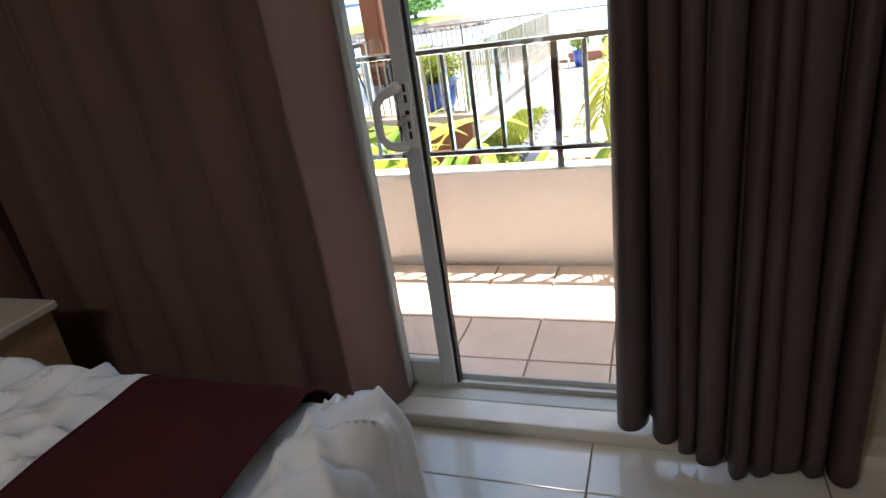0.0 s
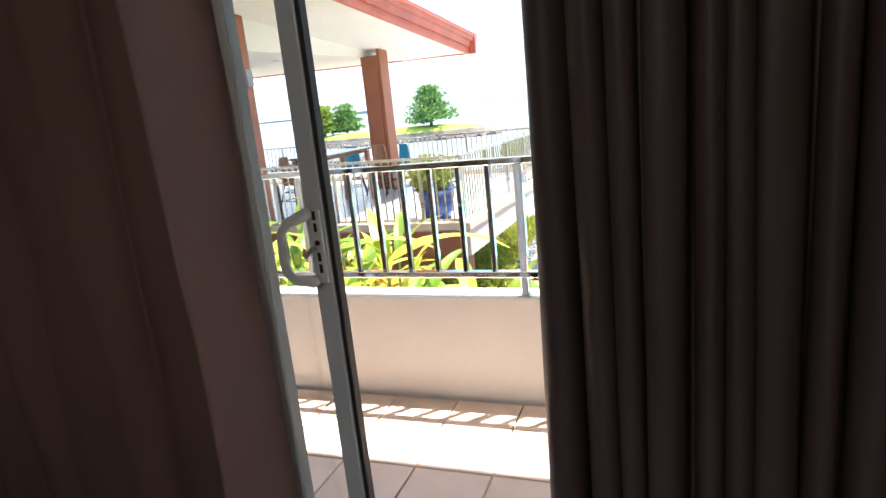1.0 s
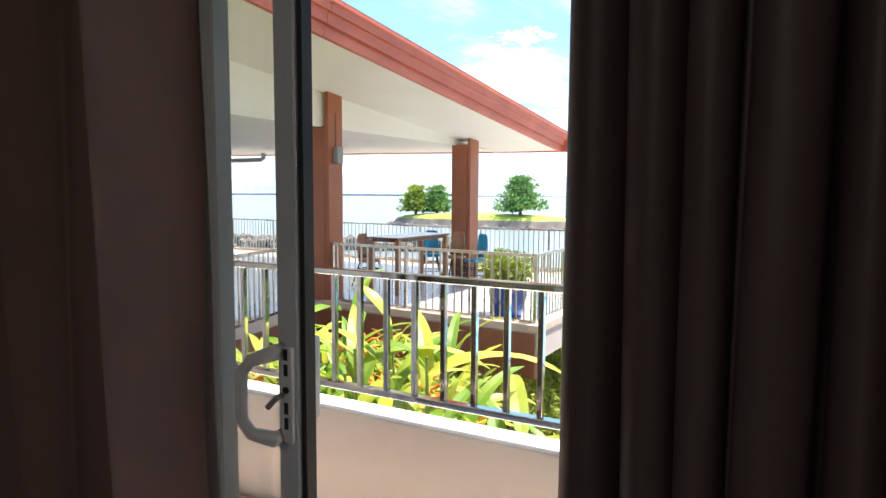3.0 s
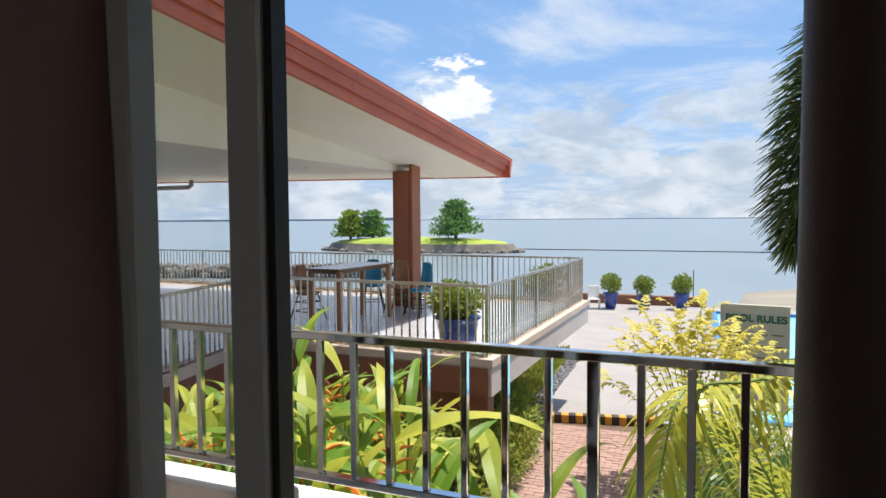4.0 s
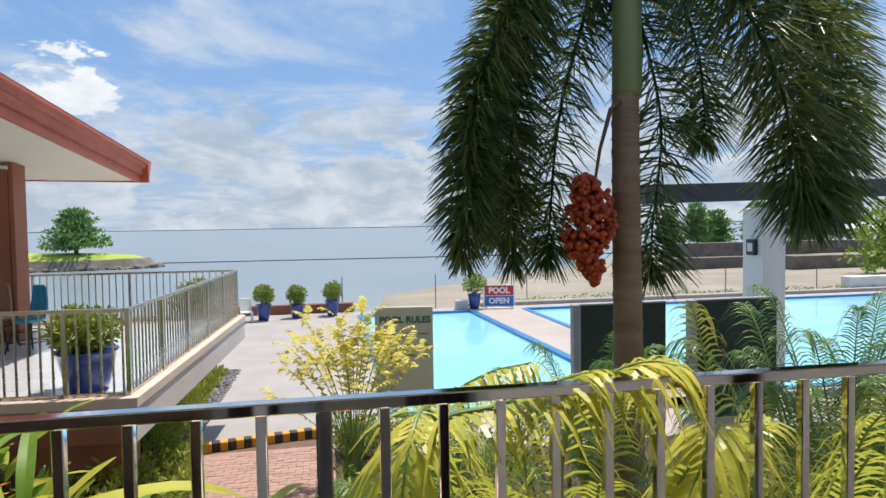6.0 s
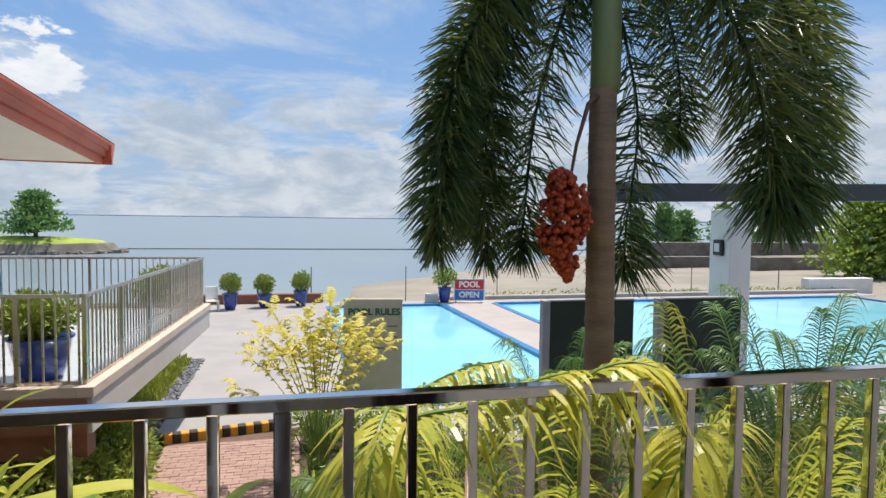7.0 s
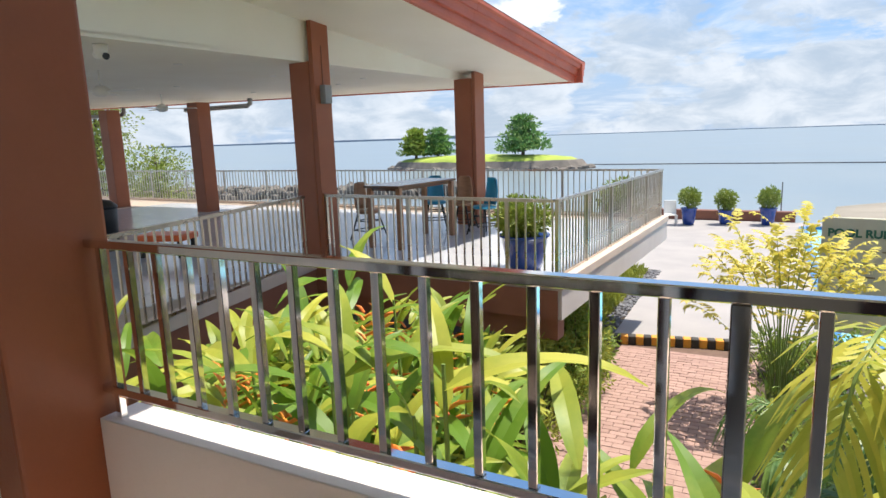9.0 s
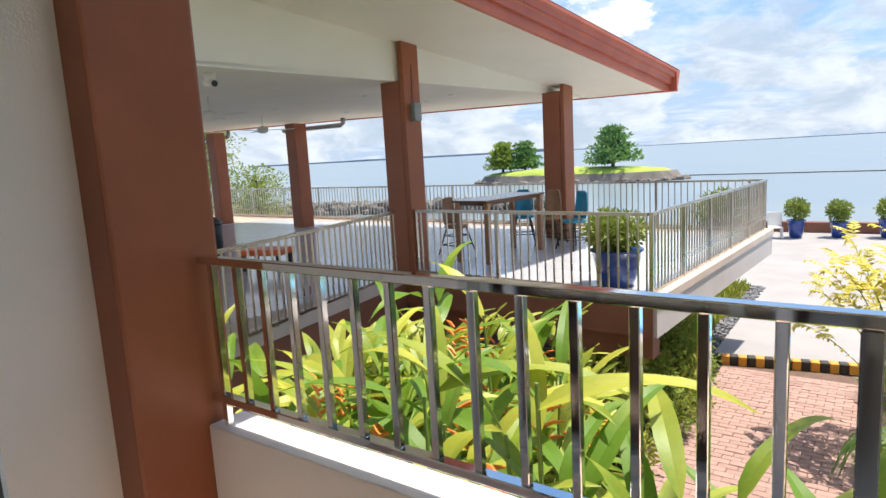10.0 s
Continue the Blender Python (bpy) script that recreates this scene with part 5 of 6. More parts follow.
def bar_chair(m, shell, shell_label, label):
    c = thing("bar_chair", m, label, "bar chair", "chairs round the bar table")
    seat = lathe([(0.18, 0.46), (0.21, 0.475), (0.215, 0.50), (0.19, 0.515)], 20)
    part("seat", seat, shell, c, shell_label, smooth=True)
    bk = bmesh.new()
    n = 12
    rows = []
    for j, (z, r) in enumerate(((0.52, 0.20), (0.62, 0.225), (0.76, 0.235), (0.95, 0.225), (0.99, 0.20))):
        rows.append([(bk.verts.new((r * math.sin(a) * 1.0, r * math.cos(a), z)), bk.verts.new((r * 0.90 * math.sin(a), r * 0.90 * math.cos(a), z))) for a in [(-0.95 + 1.9 * i / n) * (1 - 0.12 * j) for i in range(n + 1)]])
    for a, b in zip(rows, rows[1:]):
        for i in range(n):
            bk.faces.new((a[i][0], a[i + 1][0], b[i + 1][0], b[i][0]))
            bk.faces.new((a[i + 1][1], a[i][1], b[i][1], b[i + 1][1]))
    for i in range(n):
        bk.faces.new((rows[-1][i][0], rows[-1][i + 1][0], rows[-1][i + 1][1], rows[-1][i][1]))
        bk.faces.new((rows[0][i + 1][0], rows[0][i][0], rows[0][i][1], rows[0][i + 1][1]))
    for r in (0, n):
        for a, b in zip(rows, rows[1:]):
            bk.faces.new((a[r][0], b[r][0], b[r][1], a[r][1]))
    bmesh.ops.recalc_face_normals(bk, faces=bk.faces[:])
    part("backrest", bk, shell, c, smooth=True)
    lg = finish("leg", tube([(0.12, 0.12, 0.47), (0.23, 0.23, 0.0)], 0.013, 8), BLACK_METAL)
    for a in range(4):
        shared("leg", lg, c, pose(0, 0, 0, 0, 0, 90 * a))
    for z, r in ((0.17, 0.19), (0.33, 0.153)):
        ft = bmesh.new()
        for a in range(4):
            p, q = [Vector((r * s1, r * s2, z)) for s1, s2 in ((1, 1), (-1, 1), (-1, -1), (1, -1), (1, 1))][a:a + 2]
            tube([p, q], 0.009, 6, ft)
        part("footrest", ft, BLACK_METAL, c)
    return c


WD, BL = "brown moulded wooden shell", "teal blue plastic shell"
bar_chair(pose(-6.1, 9.1, TERRACE_Z, 0, 0, 80), STOOL_WOOD, WD, "brown wooden bar chair with black metal legs")
bar_chair(pose(-5.62, 10.65, TERRACE_Z, 0, 0, 25), BLUE_PLASTIC, BL, "teal blue bar chair with black metal legs")
bar_chair(pose(-4.36, 10.15, TERRACE_Z, 0, 0, -25), BLUE_PLASTIC, BL, "teal blue bar chair beside the brown column")
bar_chair(pose(-5.0, 10.55, TERRACE_Z, 0, 0, 5), STOOL_WOOD, WD, "brown wooden bar chair at the table end")

# a low orange seat and a dark bin farther back on the terrace
os_ = thing("lounge_seat", pose(-8.35, 6.78, TERRACE_Z, 0, 0, 20), "low orange lounge seat on the terrace", "seat")
part("seat", box(-0.40, 0.40, -0.25, 0.25, 0.26, 0.36, 0.03, seg=2), ORANGE, os_)
sl = finish("leg", box(-0.03, 0.03, -0.03, 0.03, 0, 0.27, 0.005), BLACK_METAL)
for sx in (-0.32, 0.32):
    for sy in (-0.19, 0.19):
        shared("leg", sl, os_, pose(sx, sy, 0))
bn = thing("waste_bin", pose(-9.9, 6.75, TERRACE_Z), "black round waste bin on the terrace", "bin")
part("body", lathe([(0.22, 0), (0.25, 0.7), (0.24, 0.72)], 20), BLACK_PLASTIC, bn, smooth=True)
part("lid", lathe([(0.26, 0.72), (0.26, 0.76), (0.15, 0.85), (0.03, 0.87)], 20), BLACK_PLASTIC, bn, smooth=True)


# ceiling fans, camera, downlights, pipes
def ceiling_fan(x, y, z, rz):
    f = thing("ceiling_fan", pose(x, y, z, 0, 0, rz), "white ceiling fan at rest", "fan", "ceiling fans")
    part("rod", tube([(0, 0, 0), (0, 0, -0.22)], 0.015, 8), WHITE_PLASTIC, f)
    part("motor", lathe([(0.05, -0.36), (0.11, -0.33), (0.12, -0.26), (0.06, -0.21)], 20), WHITE_PLASTIC, f, smooth=True)
    bl = finish("blade", box(0.13, 0.68, -0.06, 0.06, -0.30, -0.29, 0.003), WHITE_PLASTIC)
    for k in range(3):
        shared("blade", bl, f, pose(0, 0, 0, 0, 0, 120 * k))


ceiling_fan(-8.3, 5.95, 2.43, 10)
ceiling_fan(-11.2, 9.2, 2.43, 40)
cc = thing("security_camera", pose(-6.25, 4.62, 2.43), "white dome bracket security camera under the ceiling", "camera")
part("bracket", lathe([(0.06, -0.10), (0.07, -0.06), (0.075, 0.0)], 16), WHITE_PLASTIC, cc, smooth=True)
part("housing", tube([(-0.08, 0, -0.10), (0.10, -0.02, -0.13)], 0.04, 12), WHITE_PLASTIC, cc, smooth=True)
part("lens", tube([(0.10, -0.02, -0.13), (0.115, -0.022, -0.133)], 0.036, 12), BLACK_PLASTIC, cc)
dl = finish("rim", lathe([(0.055, -0.012), (0.06, -0.004), (0.06, 0.0)], 14), WHITE_PLASTIC)
for x, y in ((-7.0, 6.2), (-7.2, 8.2), (-7.4, 10.2), (-9.5, 6.4), (-9.6, 8.3), (-9.8, 10.4), (-6.4, 9.6)):
    d = thing("downlight", pose(x, y, 2.43), "small round ceiling downlight", "downlight", "terrace downlights")
    shared("rim", dl, d)
for x in (-12.6, -17.6):
    solid("drain_pipe", tube([(x - 1.6, 12.3, 2.32), (x + 0.7, 12.3, 2.32), (x + 0.8, 12.3, 2.38), (x + 0.8, 12.3, 2.52)], 0.06, 10), GREY_BOX, "grey drain pipe under the eave", "pipe", kind="", smooth=True)


# ---------- plants near the balcony ----------
def palm_frond(soup, pts, n, length, width, droop, rng, spread=0.75, both=True):
    """Leaflets in two rows along a curved rib."""
    total = len(pts) - 1
    for i in range(n):
        t = (i + 0.5) / n
        f = 0.12 + 0.88 * t
        k = min(int(f * total), total - 1)
        p = pts[k].lerp(pts[k + 1], f * total - k)
        d = (pts[k + 1] - pts[k]).normalized()
        side = d.cross(Vector((0, 0, 1)))
        side = side.normalized() if side.length > 0.05 else Vector((1, 0, 0))
        up_ = side.cross(d).normalized()
        ln = length * (0.45 + 0.55 * math.sin(math.pi * min(1, 0.15 + 0.85 * t))) * rng.uniform(0.85, 1.1)
        for sgn in (-1, 1):
            o = (side * sgn * spread + d * 0.9 + up_ * rng.uniform(0.05, 0.40)).normalized()
            w = width * rng.uniform(0.8, 1.15)
            wv = o.cross(up_).normalized() * w
            fall = droop * rng.uniform(0.6, 1.3)
            left, right = [], []
            for u, h in ((0.0, 0.25), (0.25, 0.5), (0.5, 0.48), (0.75, 0.32), (1.0, 0.05)):
                c = p + o * ln * (u - 0.12 * u * u) + Vector((0, 0, -fall * ln * u * u))
                left.append(c - wv * h)
                right.append(c + wv * h)
            soup.quadstrip(left, right)


def areca(x, y, fronds, material, label, seed, z=GROUND_Z, extra=11, arches=()):
    rng = random.Random(seed)
    p = thing("areca_palm", pose(x, y, z), label, "palm", "garden palms")
    for k in range(7):
        a = rng.uniform(0, 6.28)
        part("stem", tube([(0.22 * math.cos(a), 0.22 * math.sin(a), -0.02), (0.3 * math.cos(a), 0.3 * math.sin(a), rng.uniform(0.8, 1.5))], [0.04, 0.025], 7), HELI_STEM, p)
    more = []
    for k in range(extra):
        a, r = 2.4 * k + rng.uniform(-0.4, 0.4), rng.uniform(0.5, 1.15)
        ty = y + r * math.sin(a)
        more.append((x + r * math.cos(a), max(ty, 2.0), fronds[k % len(fronds)][2] - rng.uniform(0.1, 0.9), rng.uniform(0.8, 1.2)))
    for tx, ty, tz, rise in list(fronds) + more:
        tip = Vector((tx - x, ty - y, tz - z))
        hor = Vector((tip.x, tip.y, 0))
        base = hor.normalized() * 0.12 + Vector((0, 0, 0.7))
        pts = bezier(base, base + hor * 0.12 + Vector((0, 0, rise * 0.6)), base.lerp(tip, 0.6) + Vector((0, 0, rise * 0.75)), tip, 14)
        s = Soup()
        palm_frond(s, pts, 54, 0.46, 0.015, 0.95, rng, 0.88)
        # low extra fronds take the leaf colour with the shade in it
        fr = soup_part("frond", s, ARECA_GREEN_SHADED if (tx, ty, tz, rise) in more and tz < 0.3 else material, p)
        rb_ = tube(pts, [0.014 - 0.010 * i / 14 for i in range(15)], 5)
        part("rib", rb_, HELI_STEM, fr)
    for line in arches:
        o = Vector((x, y, z))
        pts = [q - o for q in spline(line, 7)]
        s = Soup()
        palm_frond(s, pts, 36, 0.26, 0.015, 0.85, rng, 0.95)
        fr = soup_part("frond", s, material, p)
        part("rib", tube(pts, [0.012 - 0.009 * i / len(pts) for i in range(len(pts))], 5), HELI_STEM, fr)
    return p


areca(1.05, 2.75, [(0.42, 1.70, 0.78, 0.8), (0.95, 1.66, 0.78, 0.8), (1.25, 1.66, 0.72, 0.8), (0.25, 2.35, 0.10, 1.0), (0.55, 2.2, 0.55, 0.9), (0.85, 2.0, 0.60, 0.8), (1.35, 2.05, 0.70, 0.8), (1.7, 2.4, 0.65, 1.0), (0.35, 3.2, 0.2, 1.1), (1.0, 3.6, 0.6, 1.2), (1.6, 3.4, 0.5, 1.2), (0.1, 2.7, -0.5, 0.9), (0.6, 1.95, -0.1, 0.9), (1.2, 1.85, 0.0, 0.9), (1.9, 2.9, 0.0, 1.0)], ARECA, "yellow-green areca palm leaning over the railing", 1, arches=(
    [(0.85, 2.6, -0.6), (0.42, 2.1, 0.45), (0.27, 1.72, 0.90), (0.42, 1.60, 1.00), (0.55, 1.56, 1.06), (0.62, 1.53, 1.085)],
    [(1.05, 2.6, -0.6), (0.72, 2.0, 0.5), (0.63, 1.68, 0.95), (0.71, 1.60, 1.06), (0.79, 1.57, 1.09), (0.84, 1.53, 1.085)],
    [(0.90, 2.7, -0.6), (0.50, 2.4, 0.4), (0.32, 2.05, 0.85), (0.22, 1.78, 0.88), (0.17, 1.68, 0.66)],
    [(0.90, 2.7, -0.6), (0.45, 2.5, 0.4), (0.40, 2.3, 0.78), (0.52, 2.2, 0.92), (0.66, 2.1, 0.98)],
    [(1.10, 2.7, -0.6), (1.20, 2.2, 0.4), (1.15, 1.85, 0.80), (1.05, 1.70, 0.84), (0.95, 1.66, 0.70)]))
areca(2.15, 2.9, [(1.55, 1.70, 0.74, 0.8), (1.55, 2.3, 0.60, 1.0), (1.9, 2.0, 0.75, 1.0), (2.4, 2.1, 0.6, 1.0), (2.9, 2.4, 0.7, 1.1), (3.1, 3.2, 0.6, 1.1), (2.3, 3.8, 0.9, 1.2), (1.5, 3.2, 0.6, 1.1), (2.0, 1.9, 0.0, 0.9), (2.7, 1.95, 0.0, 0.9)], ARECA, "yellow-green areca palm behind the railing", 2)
areca(3.6, 4.1, [(2.5, 3.4, 0.45, 1.3), (2.9, 3.0, 0.55, 1.4), (3.6, 2.8, 0.60, 1.4), (4.4, 3.2, 0.6, 1.4), (4.8, 4.3, 0.65, 1.4), (3.6, 5.1, 0.7, 1.4), (2.7, 4.6, 0.5, 1.4)], ARECA_GREEN_SHADED, "green areca palm in the garden, leaves darkened for shade", 3)
areca(5.0, 5.4, [(3.9, 4.7, 0.5, 1.3), (4.4, 4.2, 0.6, 1.4), (5.2, 4.1, 0.65, 1.4), (6.0, 4.8, 0.6, 1.4), (6.0, 5.9, 0.65, 1.4), (4.8, 6.5, 0.7, 1.4)], ARECA_GREEN_SHADED, "green areca palm beside the pool, leaves darkened for shade", 4)
areca(2.9, 6.6, [(2.2, 6.0, -0.2, 1.0), (2.6, 5.7, 0.1, 1.0), (3.2, 5.7, 0.1, 1.0), (3.7, 6.2, 0.0, 1.0), (3.5, 7.2, 0.1, 1.0), (2.4, 7.2, 0.0, 1.0)], ARECA_GREEN_SHADED, "green areca palm in the garden", 5)
areca(0.75, 4.6, [(0.1, 4.1, -0.6, 0.9), (0.5, 3.8, -0.3, 0.9), (1.0, 3.8, -0.3, 0.9), (1.4, 4.3, -0.3, 0.9), (1.2, 5.3, -0.4, 1.0), (0.4, 5.2, -0.5, 1.0)], ARECA_GREEN_SHADED, "green areca palm low in the garden", 6)

# foxtail palm
CROWN = Vector((1.97, 4.0, 3.45))
fox = thing("foxtail_palm", pose(1.97, 4.0, GROUND_Z), "tall foxtail palm with hanging bushy fronds and red fruit", "palm")
tr_bm = bmesh.new()
rings = []
NZ = 150
for k in range(NZ + 1):
    z = -0.05 + (4.68 + 0.05) * k / NZ
    r = 0.112 - 0.024 * min(1, z / 4.6) + (0.005 if k % 6 == 0 else 0.0) + 0.002 * noise.noise(Vector((0, 0, z * 9)))
    rings.append([tr_bm.verts.new((r * math.cos(2 * math.pi * a / 20) + 0.012 * math.sin(z), r * math.sin(2 * math.pi * a / 20), z)) for a in range(20)])
for a, b in zip(rings, rings[1:]):
    for k in range(20):
        tr_bm.faces.new((a[k], a[(k + 1) % 20], b[(k + 1) % 20], b[k]))
part("trunk", tr_bm, TRUNK, fox, "grey-brown ringed trunk", smooth=True)
part("crownshaft", lathe([(0.090, 4.66), (0.098, 4.70), (0.097, 5.0), (0.090, 5.5), (0.07, 5.9), (0.03, 6.1)], 20), CROWNSHAFT, fox, "smooth green crownshaft", smooth=True)


def fox_frond(through_points, seed, radius=0.34, n=120, per=13):
    """A hanging frond: a curved rib with leaflets all round it, most of them to the sides and falling."""
    rg = random.Random(seed)
    o = Vector((1.97, 4.0, GROUND_Z))
    pts = [p - o for p in spline([CROWN] + [Vector(q) for q in through_points], 9)]
    last = len(pts) - 1
    s = Soup()
    for i in range(n):
        t = 0.16 + 0.84 * (i + rg.random()) / n
        k = min(int(t * last), last - 1)
        p = pts[k].lerp(pts[k + 1], t * last - k)
        d = (pts[k + 1] - pts[k]).normalized()
        sd = d.orthogonal().normalized()
        ot = d.cross(sd)
        taper = min(1.0, 0.45 + (1 - t) * 4.5)
        for q in range(per):
            a = rg.uniform(0, 2 * math.pi)
            fall = rg.uniform(0.0, 0.5) + max(0.0, t - 0.88) * 7
            out_ = ((sd * math.cos(a) + ot * math.sin(a)) * 0.9 + d * fall).normalized()
            ln = radius * taper * rg.uniform(0.70, 1.0)
            w = rg.uniform(0.010, 0.018)
            wv = out_.cross(rand_dir(rg)).normalized() * w
            b = p + out_ * ln * 0.55 + Vector((0, 0, -0.03 * ln))
            c = p + out_ * ln + Vector((0, 0, -0.30 * ln))
            s.quadstrip([p - wv * 0.3, b - wv * 0.5, c - wv * 0.14], [p + wv * 0.3, b + wv * 0.5, c + wv * 0.14])
    fr = soup_part("frond", s, PALM, fox)
    part("rib", tube(pts, [0.020 - 0.015 * i / last for i in range(last + 1)], 6), PALM, fr)


fox_frond([(1.55, 3.95, 3.45), (1.16, 3.9, 2.80), (0.93, 3.9, 2.26), (0.87, 3.9, 1.75), (0.83, 3.9, 1.22)], 1, 0.30, 130, 15)
fox_frond([(1.62, 4.05, 3.40), (1.38, 4.1, 2.84), (1.24, 4.1, 2.30), (1.19, 4.1, 1.76), (1.20, 4.1, 1.16)], 2, 0.32, 120, 13)
fox_frond([(1.90, 4.2, 3.25), (1.79, 4.3, 2.83), (1.61, 4.3, 2.16), (1.54, 4.3, 1.48), (1.51, 4.3, 1.18)], 3, 0.34, 95, 9)
fox_frond([(1.60, 4.4, 3.45), (1.31, 4.7, 2.89), (1.21, 4.7, 2.23), (1.23, 4.7, 1.69), (1.24, 4.7, 1.35)], 4, 0.36, 110, 11)
fox_frond([(2.05, 4.15, 3.25), (2.17, 4.2, 2.85), (2.33, 4.2, 2.13), (2.26, 4.2, 1.38), (2.25, 4.2, 1.06)], 5, 0.38, 100, 8)
fox_frond([(2.35, 3.85, 3.35), (2.60, 3.7, 2.81), (2.87, 3.7, 2.30), (3.00, 3.7, 1.77), (3.08, 3.7, 1.42)], 6, 0.40, 110, 13)
fox_frond([(2.60, 3.9, 3.55), (3.08, 3.8, 2.95), (3.26, 3.8, 2.42), (3.33, 3.8, 1.79), (3.27, 3.8, 1.50)], 7, 0.40, 110, 13)
fox_frond([(2.75, 4.1, 3.75), (3.50, 4.2, 3.30), (3.76, 4.2, 2.65), (3.78, 4.2, 2.10), (3.72, 4.2, 1.75)], 8, 0.40, 110, 12)
fox_frond([(2.40, 4.3, 3.50), (2.66, 4.5, 3.16), (2.80, 4.5, 2.76), (2.86, 4.5, 2.34), (2.85, 4.5, 2.05)], 9, 0.36, 90, 10)
fox_frond([(1.20, 3.95, 4.05), (0.60, 3.9, 4.0), (0.25, 3.95, 3.55), (0.14, 4.0, 2.98)], 10, 0.26, 90, 10)
fox_frond([(1.95, 3.4, 4.0), (1.9, 2.7, 4.1), (1.9, 2.3, 3.6)], 11, 0.30, 90, 10)
rg = random.Random(5)
me_f = bpy.data.meshes.new("tmp")
own = bmesh.new()
bmesh.ops.create_icosphere(own, subdivisions=1, radius=0.024)
own.to_mesh(me_f)
own.free()
fs = Soup()
co = [v.co.copy() for v in me_f.vertices]
fa = [tuple(p.vertices) for p in me_f.polygons]
for _ in range(620):
    v = rg.uniform(-1, 1)
    wv = math.sqrt(max(0, 1 - v * v)) * (1.0 if v > -0.1 else 0.95 + 0.5 * v)
    a = rg.uniform(0, 6.283)
    k = rg.uniform(0.35, 1.0) * (0.86 + 0.14 * math.sin(5 * a + 4 * v))
    c = Vector((0.195 * wv * k * math.cos(a) + 0.03 * math.sin(5 * v), 0.165 * wv * k * math.sin(a), 0.35 * v))
    b0 = len(fs.v)
    sc = rg.uniform(0.8, 1.15)
    fs.v += [tuple(c + q * sc) for q in co]
    fs.f += [tuple(b0 + i for i in f) for f in fa]
bpy.data.meshes.remove(me_f)
fo = soup_part("fruit", fs, FRUIT, fox, "hanging cluster of ripe red fruit")
tagged(fo, kind="stuff")
fo.location = (-0.31, -0.10, 3.79)
for p in fo.data.polygons:
    p.use_smooth = True
stk = tube([(-0.08, -0.05, 4.62), (-0.16, -0.09, 4.56), (-0.24, -0.10, 4.3), (-0.30, -0.10, 3.95)], [0.02, 0.016, 0.012, 0.008], 8)
for k in range(10):
    a = k * 0.63
    tube([(-0.29, -0.10, 4.1), (-0.31 + 0.10 * math.cos(a), -0.10 + 0.09 * math.sin(a), 3.75)], [0.006, 0.003], 5, stk)
part("fruit_stalk", stk, DARK_WOOD, fox, "dark fruit stalk")


# heliconia clump
def blade(length, width, bend, n=9):
    """A long pointed leaf that bends over, with a folded middle rib."""
    s = Soup()
    L, M, R = [], [], []
    p, a = Vector((0, 0, 0)), 0.0
    for i in range(n + 1):
        t = i / n
        w = width * (math.sin(math.pi * min(1.0, t ** 0.75 * 0.97 + 0.03)) ** 0.8) * 0.5
        L.append(p + Vector((0, w, 0)) + Vector((math.sin(a), 0, -math.cos(a))) * (-0.22 * w) + Vector((0, 0, 0.012 * math.sin(9 * t))))
        M.append(p.copy())
        R.append(p + Vector((0, -w, 0)) + Vector((math.sin(a), 0, -math.cos(a))) * (-0.22 * w) - Vector((0, 0, 0.012 * math.sin(8 * t))))
        a -= bend / n
        p = p + Vector((math.cos(a), 0, math.sin(a))) * (length / n)
    s.quadstrip(L, M)
    s.quadstrip(M, R)
    return s


BLADES = [blade(l, w, b).mesh("leaf", HELI) for l, w, b in ((0.62, 0.100, 1.0), (0.50, 0.085, 1.5), (0.78, 0.115, 1.2), (0.46, 0.095, 0.6), (0.70, 0.075, 1.7), (0.58, 0.125, 0.9), (0.68, 0.080, 1.0), (0.40, 0.07, 1.2))]
for me in BLADES:
    for p in me.polygons:
        p.use_smooth = True


def put_leaf(h, rg, hx, hy, z, turn, tilt, base_y):
    me, roll = rg.choice(BLADES), rg.uniform(-25, 25)
    for k in range(12):
        m = pose(hx, hy, z, 0, 0, turn + 30 * k) @ pose(0, 0, 0, roll, tilt, 0)
        if min((m @ v.co).y for v in me.vertices) + base_y > 1.66:
            shared("leaf", me, h, m)
            return


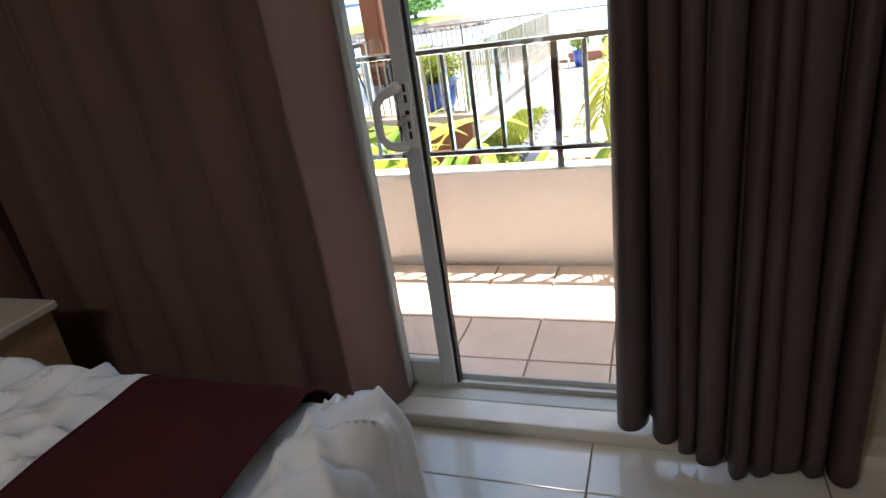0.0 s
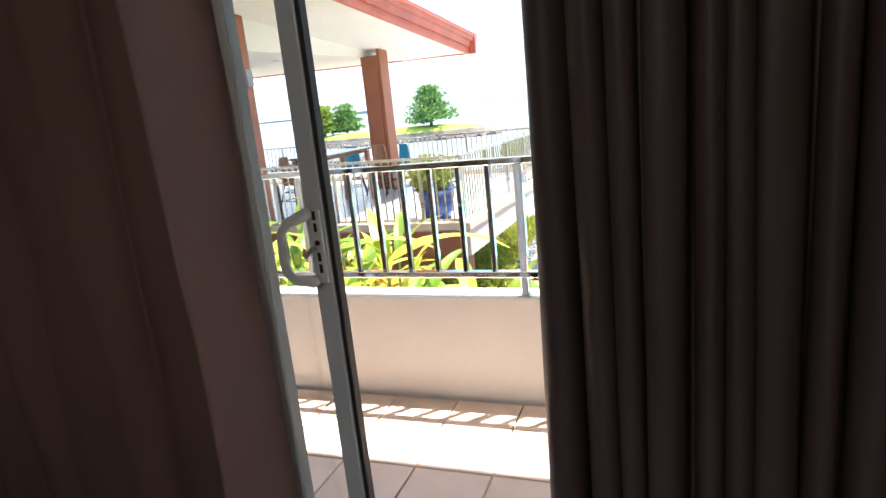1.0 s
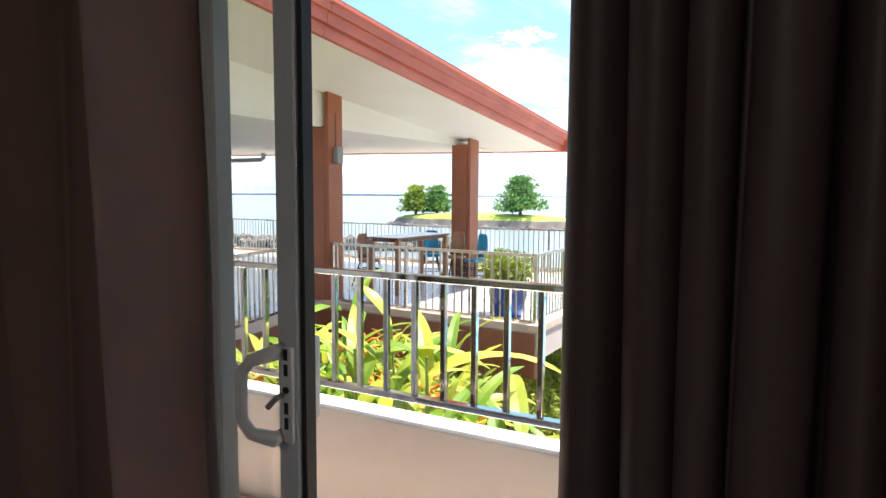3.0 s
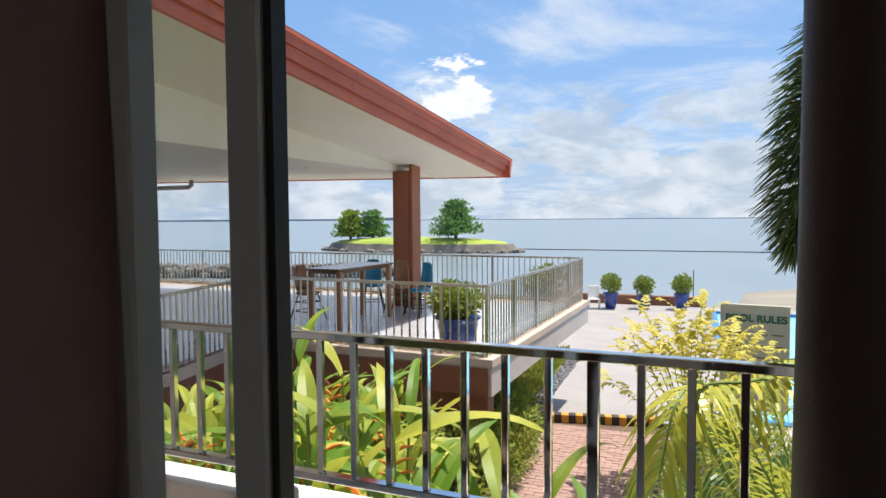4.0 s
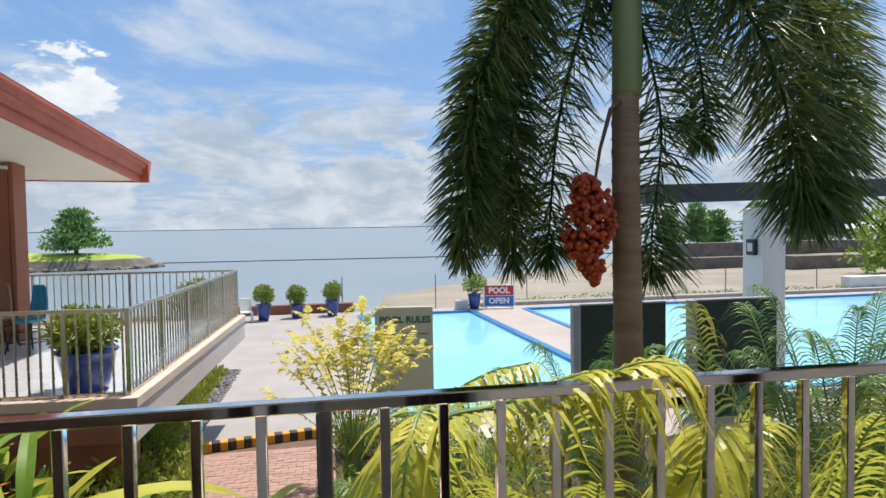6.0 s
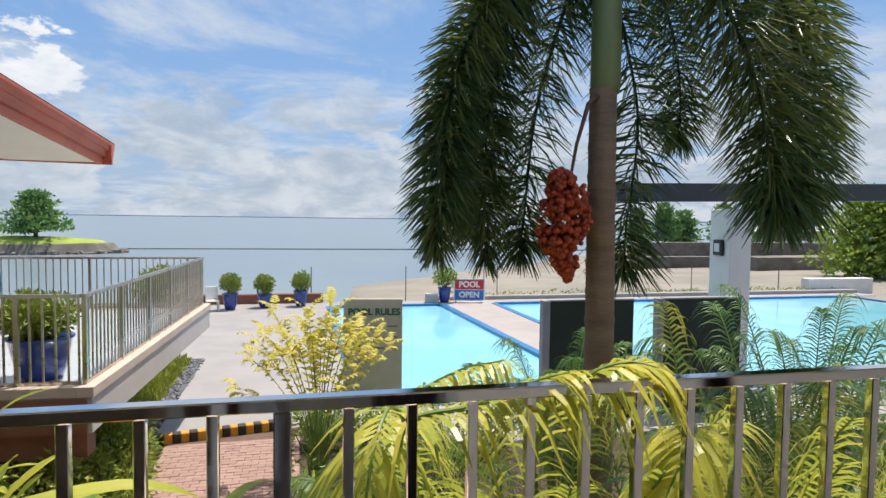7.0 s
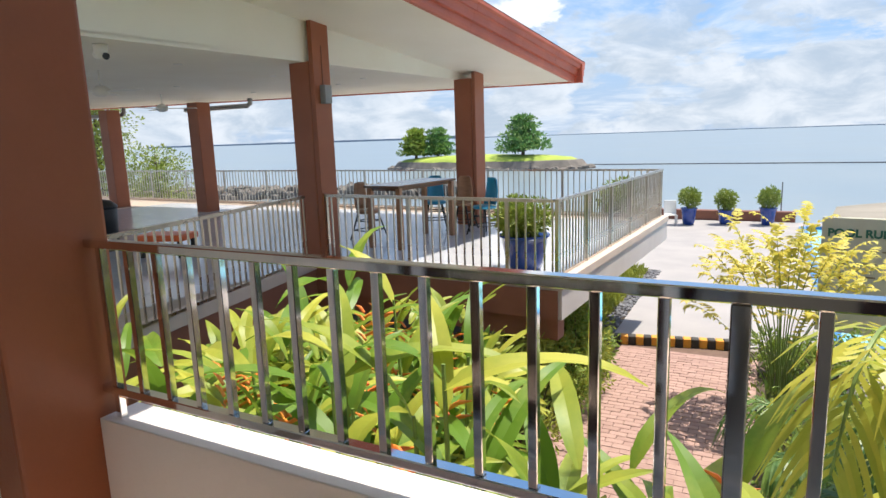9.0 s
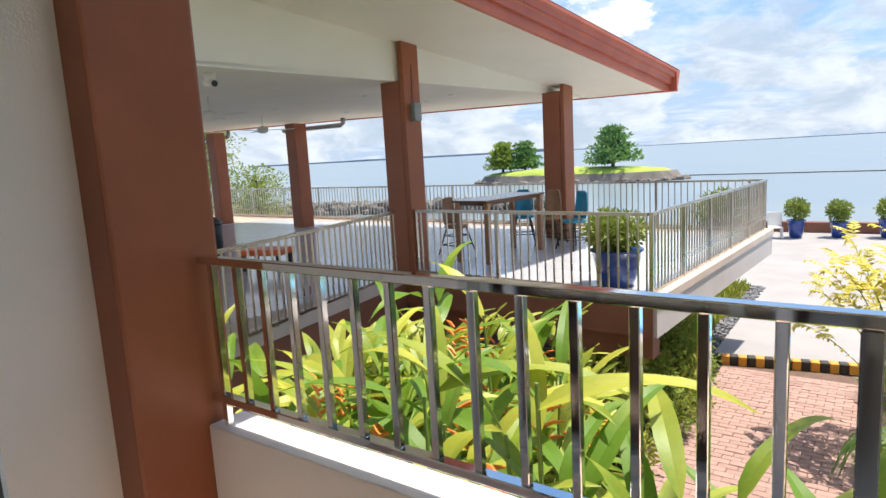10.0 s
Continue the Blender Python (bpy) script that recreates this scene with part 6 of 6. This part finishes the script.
def heliconia(x, y, top, seed, n=9):
    rg = random.Random(seed)
    h = thing("heliconia", pose(x, y, GROUND_Z), "bright green heliconia with broad upright leaves", "plant", "heliconia bed")
    for k in range(n):
        a = rg.uniform(0, 360)
        lean = rg.uniform(0.05, 0.32)
        ht = (top - GROUND_Z) * rg.uniform(0.55, 0.90)
        hx, hy = lean * math.cos(radians(a)), lean * math.sin(radians(a))
        if k < 5:
            part("stem", tube([(0.04 * math.cos(radians(a)), 0.04 * math.sin(radians(a)), -0.02), (hx * 0.5, hy * 0.5, ht * 0.6), (hx, hy, ht)], [0.02, 0.015, 0.008], 6), HELI_STEM, h)
        tilt = rg.uniform(-85, -25)
        put_leaf(h, rg, hx, hy, ht - 0.03, a, tilt, y)
        a2 = a + rg.uniform(120, 240)
        put_leaf(h, rg, hx, hy, ht * rg.uniform(0.6, 0.92), a2, rg.uniform(-65, 5), y)
        put_leaf(h, rg, hx, hy, ht * rg.uniform(0.45, 0.95), a2 + rg.uniform(60, 120), rg.uniform(-75, -5), y)
    for _ in range(2):
        fb = bmesh.new()
        z0 = (top - GROUND_Z) * rg.uniform(0.6, 0.8)
        a = rg.uniform(0, 6.28)
        bx, by = 0.25 * math.cos(a), 0.25 * math.sin(a)
        for q in range(7):
            s_ = 1 if q % 2 else -1
            c = Vector((bx, by, z0 + 0.035 * q))
            tube([c, c + Vector((0.05 * s_, 0.02, 0.03)), c + Vector((0.11 * s_, 0.03, 0.045))], [0.010, 0.012, 0.002], 5, fb)
        part("flower", fb, FLOWER, h, "orange bracts")
    return h


rg = random.Random(21)
spots = []
for k in range(36):
    y = 2.05 + 2.9 * rg.random()
    x1 = -0.27 * y - 0.65
    spots.append((-3.9 + (x1 + 3.9) * rg.random(), y))
spots += [(-0.35, 2.15), (-0.05, 2.2), (-0.7, 2.2), (0.15, 2.15), (-0.5, 2.5), (-0.2, 2.6)]
for k, (x, y) in enumerate(spots):
    d = math.hypot(x, y - 0.3)
    top = 1.52 - 0.33 * d + rg.uniform(-0.10, 0.12) if x < -0.8 else 0.18 + rg.uniform(0, 0.22)
    top = min(top, 0.66)
    if x < -0.8:
        top = max(top, 0.05)
    heliconia(x, y, top, 100 + k, 13)
heliconia(-2.55, 3.6, 0.80, 301, 9)
heliconia(-1.9, 3.5, 0.82, 302, 9)
for x, y, seed in ((-1.42, 2.15, 304), (-1.0, 2.2, 305)):
    tall = heliconia(x, y, 0.7, seed, 6)
    part("stem", tube([(0.02, 0, -0.02), (0.03, 0.02, 1.6), (0.02, 0.0, 2.94)], [0.022, 0.016, 0.008], 6), HELI_STEM, tall)
    for turn, tilt, z in ((175, -50, 2.88), (20, -38, 2.84), (120, -70, 2.74)):
        shared("leaf", BLADES[turn % 3], tall, pose(0.02, 0.0, z, 0, 0, turn) @ pose(0, 0, 0, 10, tilt, 0))
heliconia(1.40, 2.2, 0.45, 306, 3)
heliconia(-1.35, 2.9, 0.62, 303, 9)


def shrub(name, clumps, per, leaf, material, label, x, y, seed, kind=""):
    s = thing(name, pose(x, y, GROUND_Z), label, "shrub")
    rg = random.Random(seed)
    sp = Soup()
    leaf_clumps(sp, rg, clumps, per, leaf, leaf * 0.42)
    soup_part("foliage", sp, material, s)
    st = bmesh.new()
    for c, r in clumps:
        tube([(c[0] * 0.12, c[1] * 0.12, -0.02), (c[0] * 0.6, c[1] * 0.6, c[2] * 0.55), (c[0], c[1], c[2])], [0.016, 0.011, 0.004], 5, st)
    part("branchwork", st, BARK, s)


rg = random.Random(55)
gs = thing("golden_shrub", pose(0.28, 9.0, GROUND_Z), "golden yellow feathery shrub on thin stems beside the path", "shrub")
gold = Soup()
for k in range(26):
    a, v = 2.4 * k, (k + 0.5) / 26
    rr = 1.2 * math.sqrt(v)
    tip = Vector((rr * math.cos(a), 0.8 * rr * math.sin(a), 2.65 - 0.75 * v ** 1.5 - rg.uniform(0, 0.5)))
    foot = Vector((0.10 * math.cos(a), 0.10 * math.sin(a), -0.02))
    fork = Vector((0.28 * tip.x, 0.28 * tip.y, 0.55 * tip.z))
    spray = bezier(fork, fork.lerp(tip, 0.4) + Vector((0, 0, 0.25)), tip + Vector((0, 0, 0.16)), tip, 10)
    st = tube([foot, fork * 0.5 + Vector((0, 0, 0.05)), fork], [0.012, 0.010, 0.007], 5)
    tube(spray, [0.007 - 0.005 * i / 10 for i in range(11)], 4, st)
    stem = part("stem", st, HELI_STEM, gs)
    palm_frond(gold, spray, 13, 0.17, 0.042, 0.5, rg, 0.9)
    for side in (-1, 1):
        for f in (4, 7):
            o = spray[f]
            d = (tip - fork).cross(Vector((0, 0, 1))).normalized() * side * 0.30 + (tip - fork) * 0.22
            palm_frond(gold, bezier(o, o + d * 0.3 + Vector((0, 0, 0.08)), o + d * 0.7 + Vector((0, 0, 0.08)), o + d, 6), 7, 0.13, 0.038, 0.5, rg, 0.9)
tagged(soup_part("foliage", gold, YELLOW_SHRUB, gs, "golden yellow leaflets"), kind="stuff")
for k, (x, y, h, w) in enumerate(((-2.45, 6.95, 1.45, 0.42), (-2.75, 6.75, 1.0, 0.5), (-2.75, 8.6, 1.0, 0.55), (-2.9, 9.6, 0.95, 0.6), (-3.3, 7.9, 0.7, 0.6), (-2.8, 7.3, 0.6, 0.5), (-3.0, 10.5, 1.0, 0.6), (-2.65, 9.2, 1.25, 0.35), (-3.7, 8.8, 0.8, 0.7), (-2.32, 8.0, 1.05, 0.26), (-2.30, 8.3, 0.7, 0.3), (-2.34, 8.9, 1.15, 0.28), (-2.3, 9.0, 0.8, 0.3), (-2.36, 9.6, 0.9, 0.26))):
    cl = [((rg.uniform(-w, w), rg.uniform(-w, w), rg.uniform(0.15, h)), (0.2, 0.2, 0.16)) for _ in range(26)]
    shrub("garden_shrub", cl, 46, 0.085, SHRUB if k % 2 else GROUNDCOVER, "leafy green shrub beneath the terrace edge", x, y, 70 + k)
for k, (x, y, h, w) in enumerate(((0.55, 7.6, 0.9, 0.5), (0.7, 6.4, 0.8, 0.55), (1.0, 10.2, 0.7, 0.5), (0.5, 5.4, 0.7, 0.5), (1.7, 8.4, 0.9, 0.7), (2.6, 9.2, 1.0, 0.8), (0.35, 10.6, 0.6, 0.35))):
    cl = [((rg.uniform(-w, w), rg.uniform(-w, w), rg.uniform(0.12, h)), (0.22, 0.22, 0.16)) for _ in range(22)]
    shrub("border_shrub", cl, 40, 0.10, GROUNDCOVER if k % 2 else SHRUB, "yellow-green shrub beside the brick path", x, y, 90 + k)
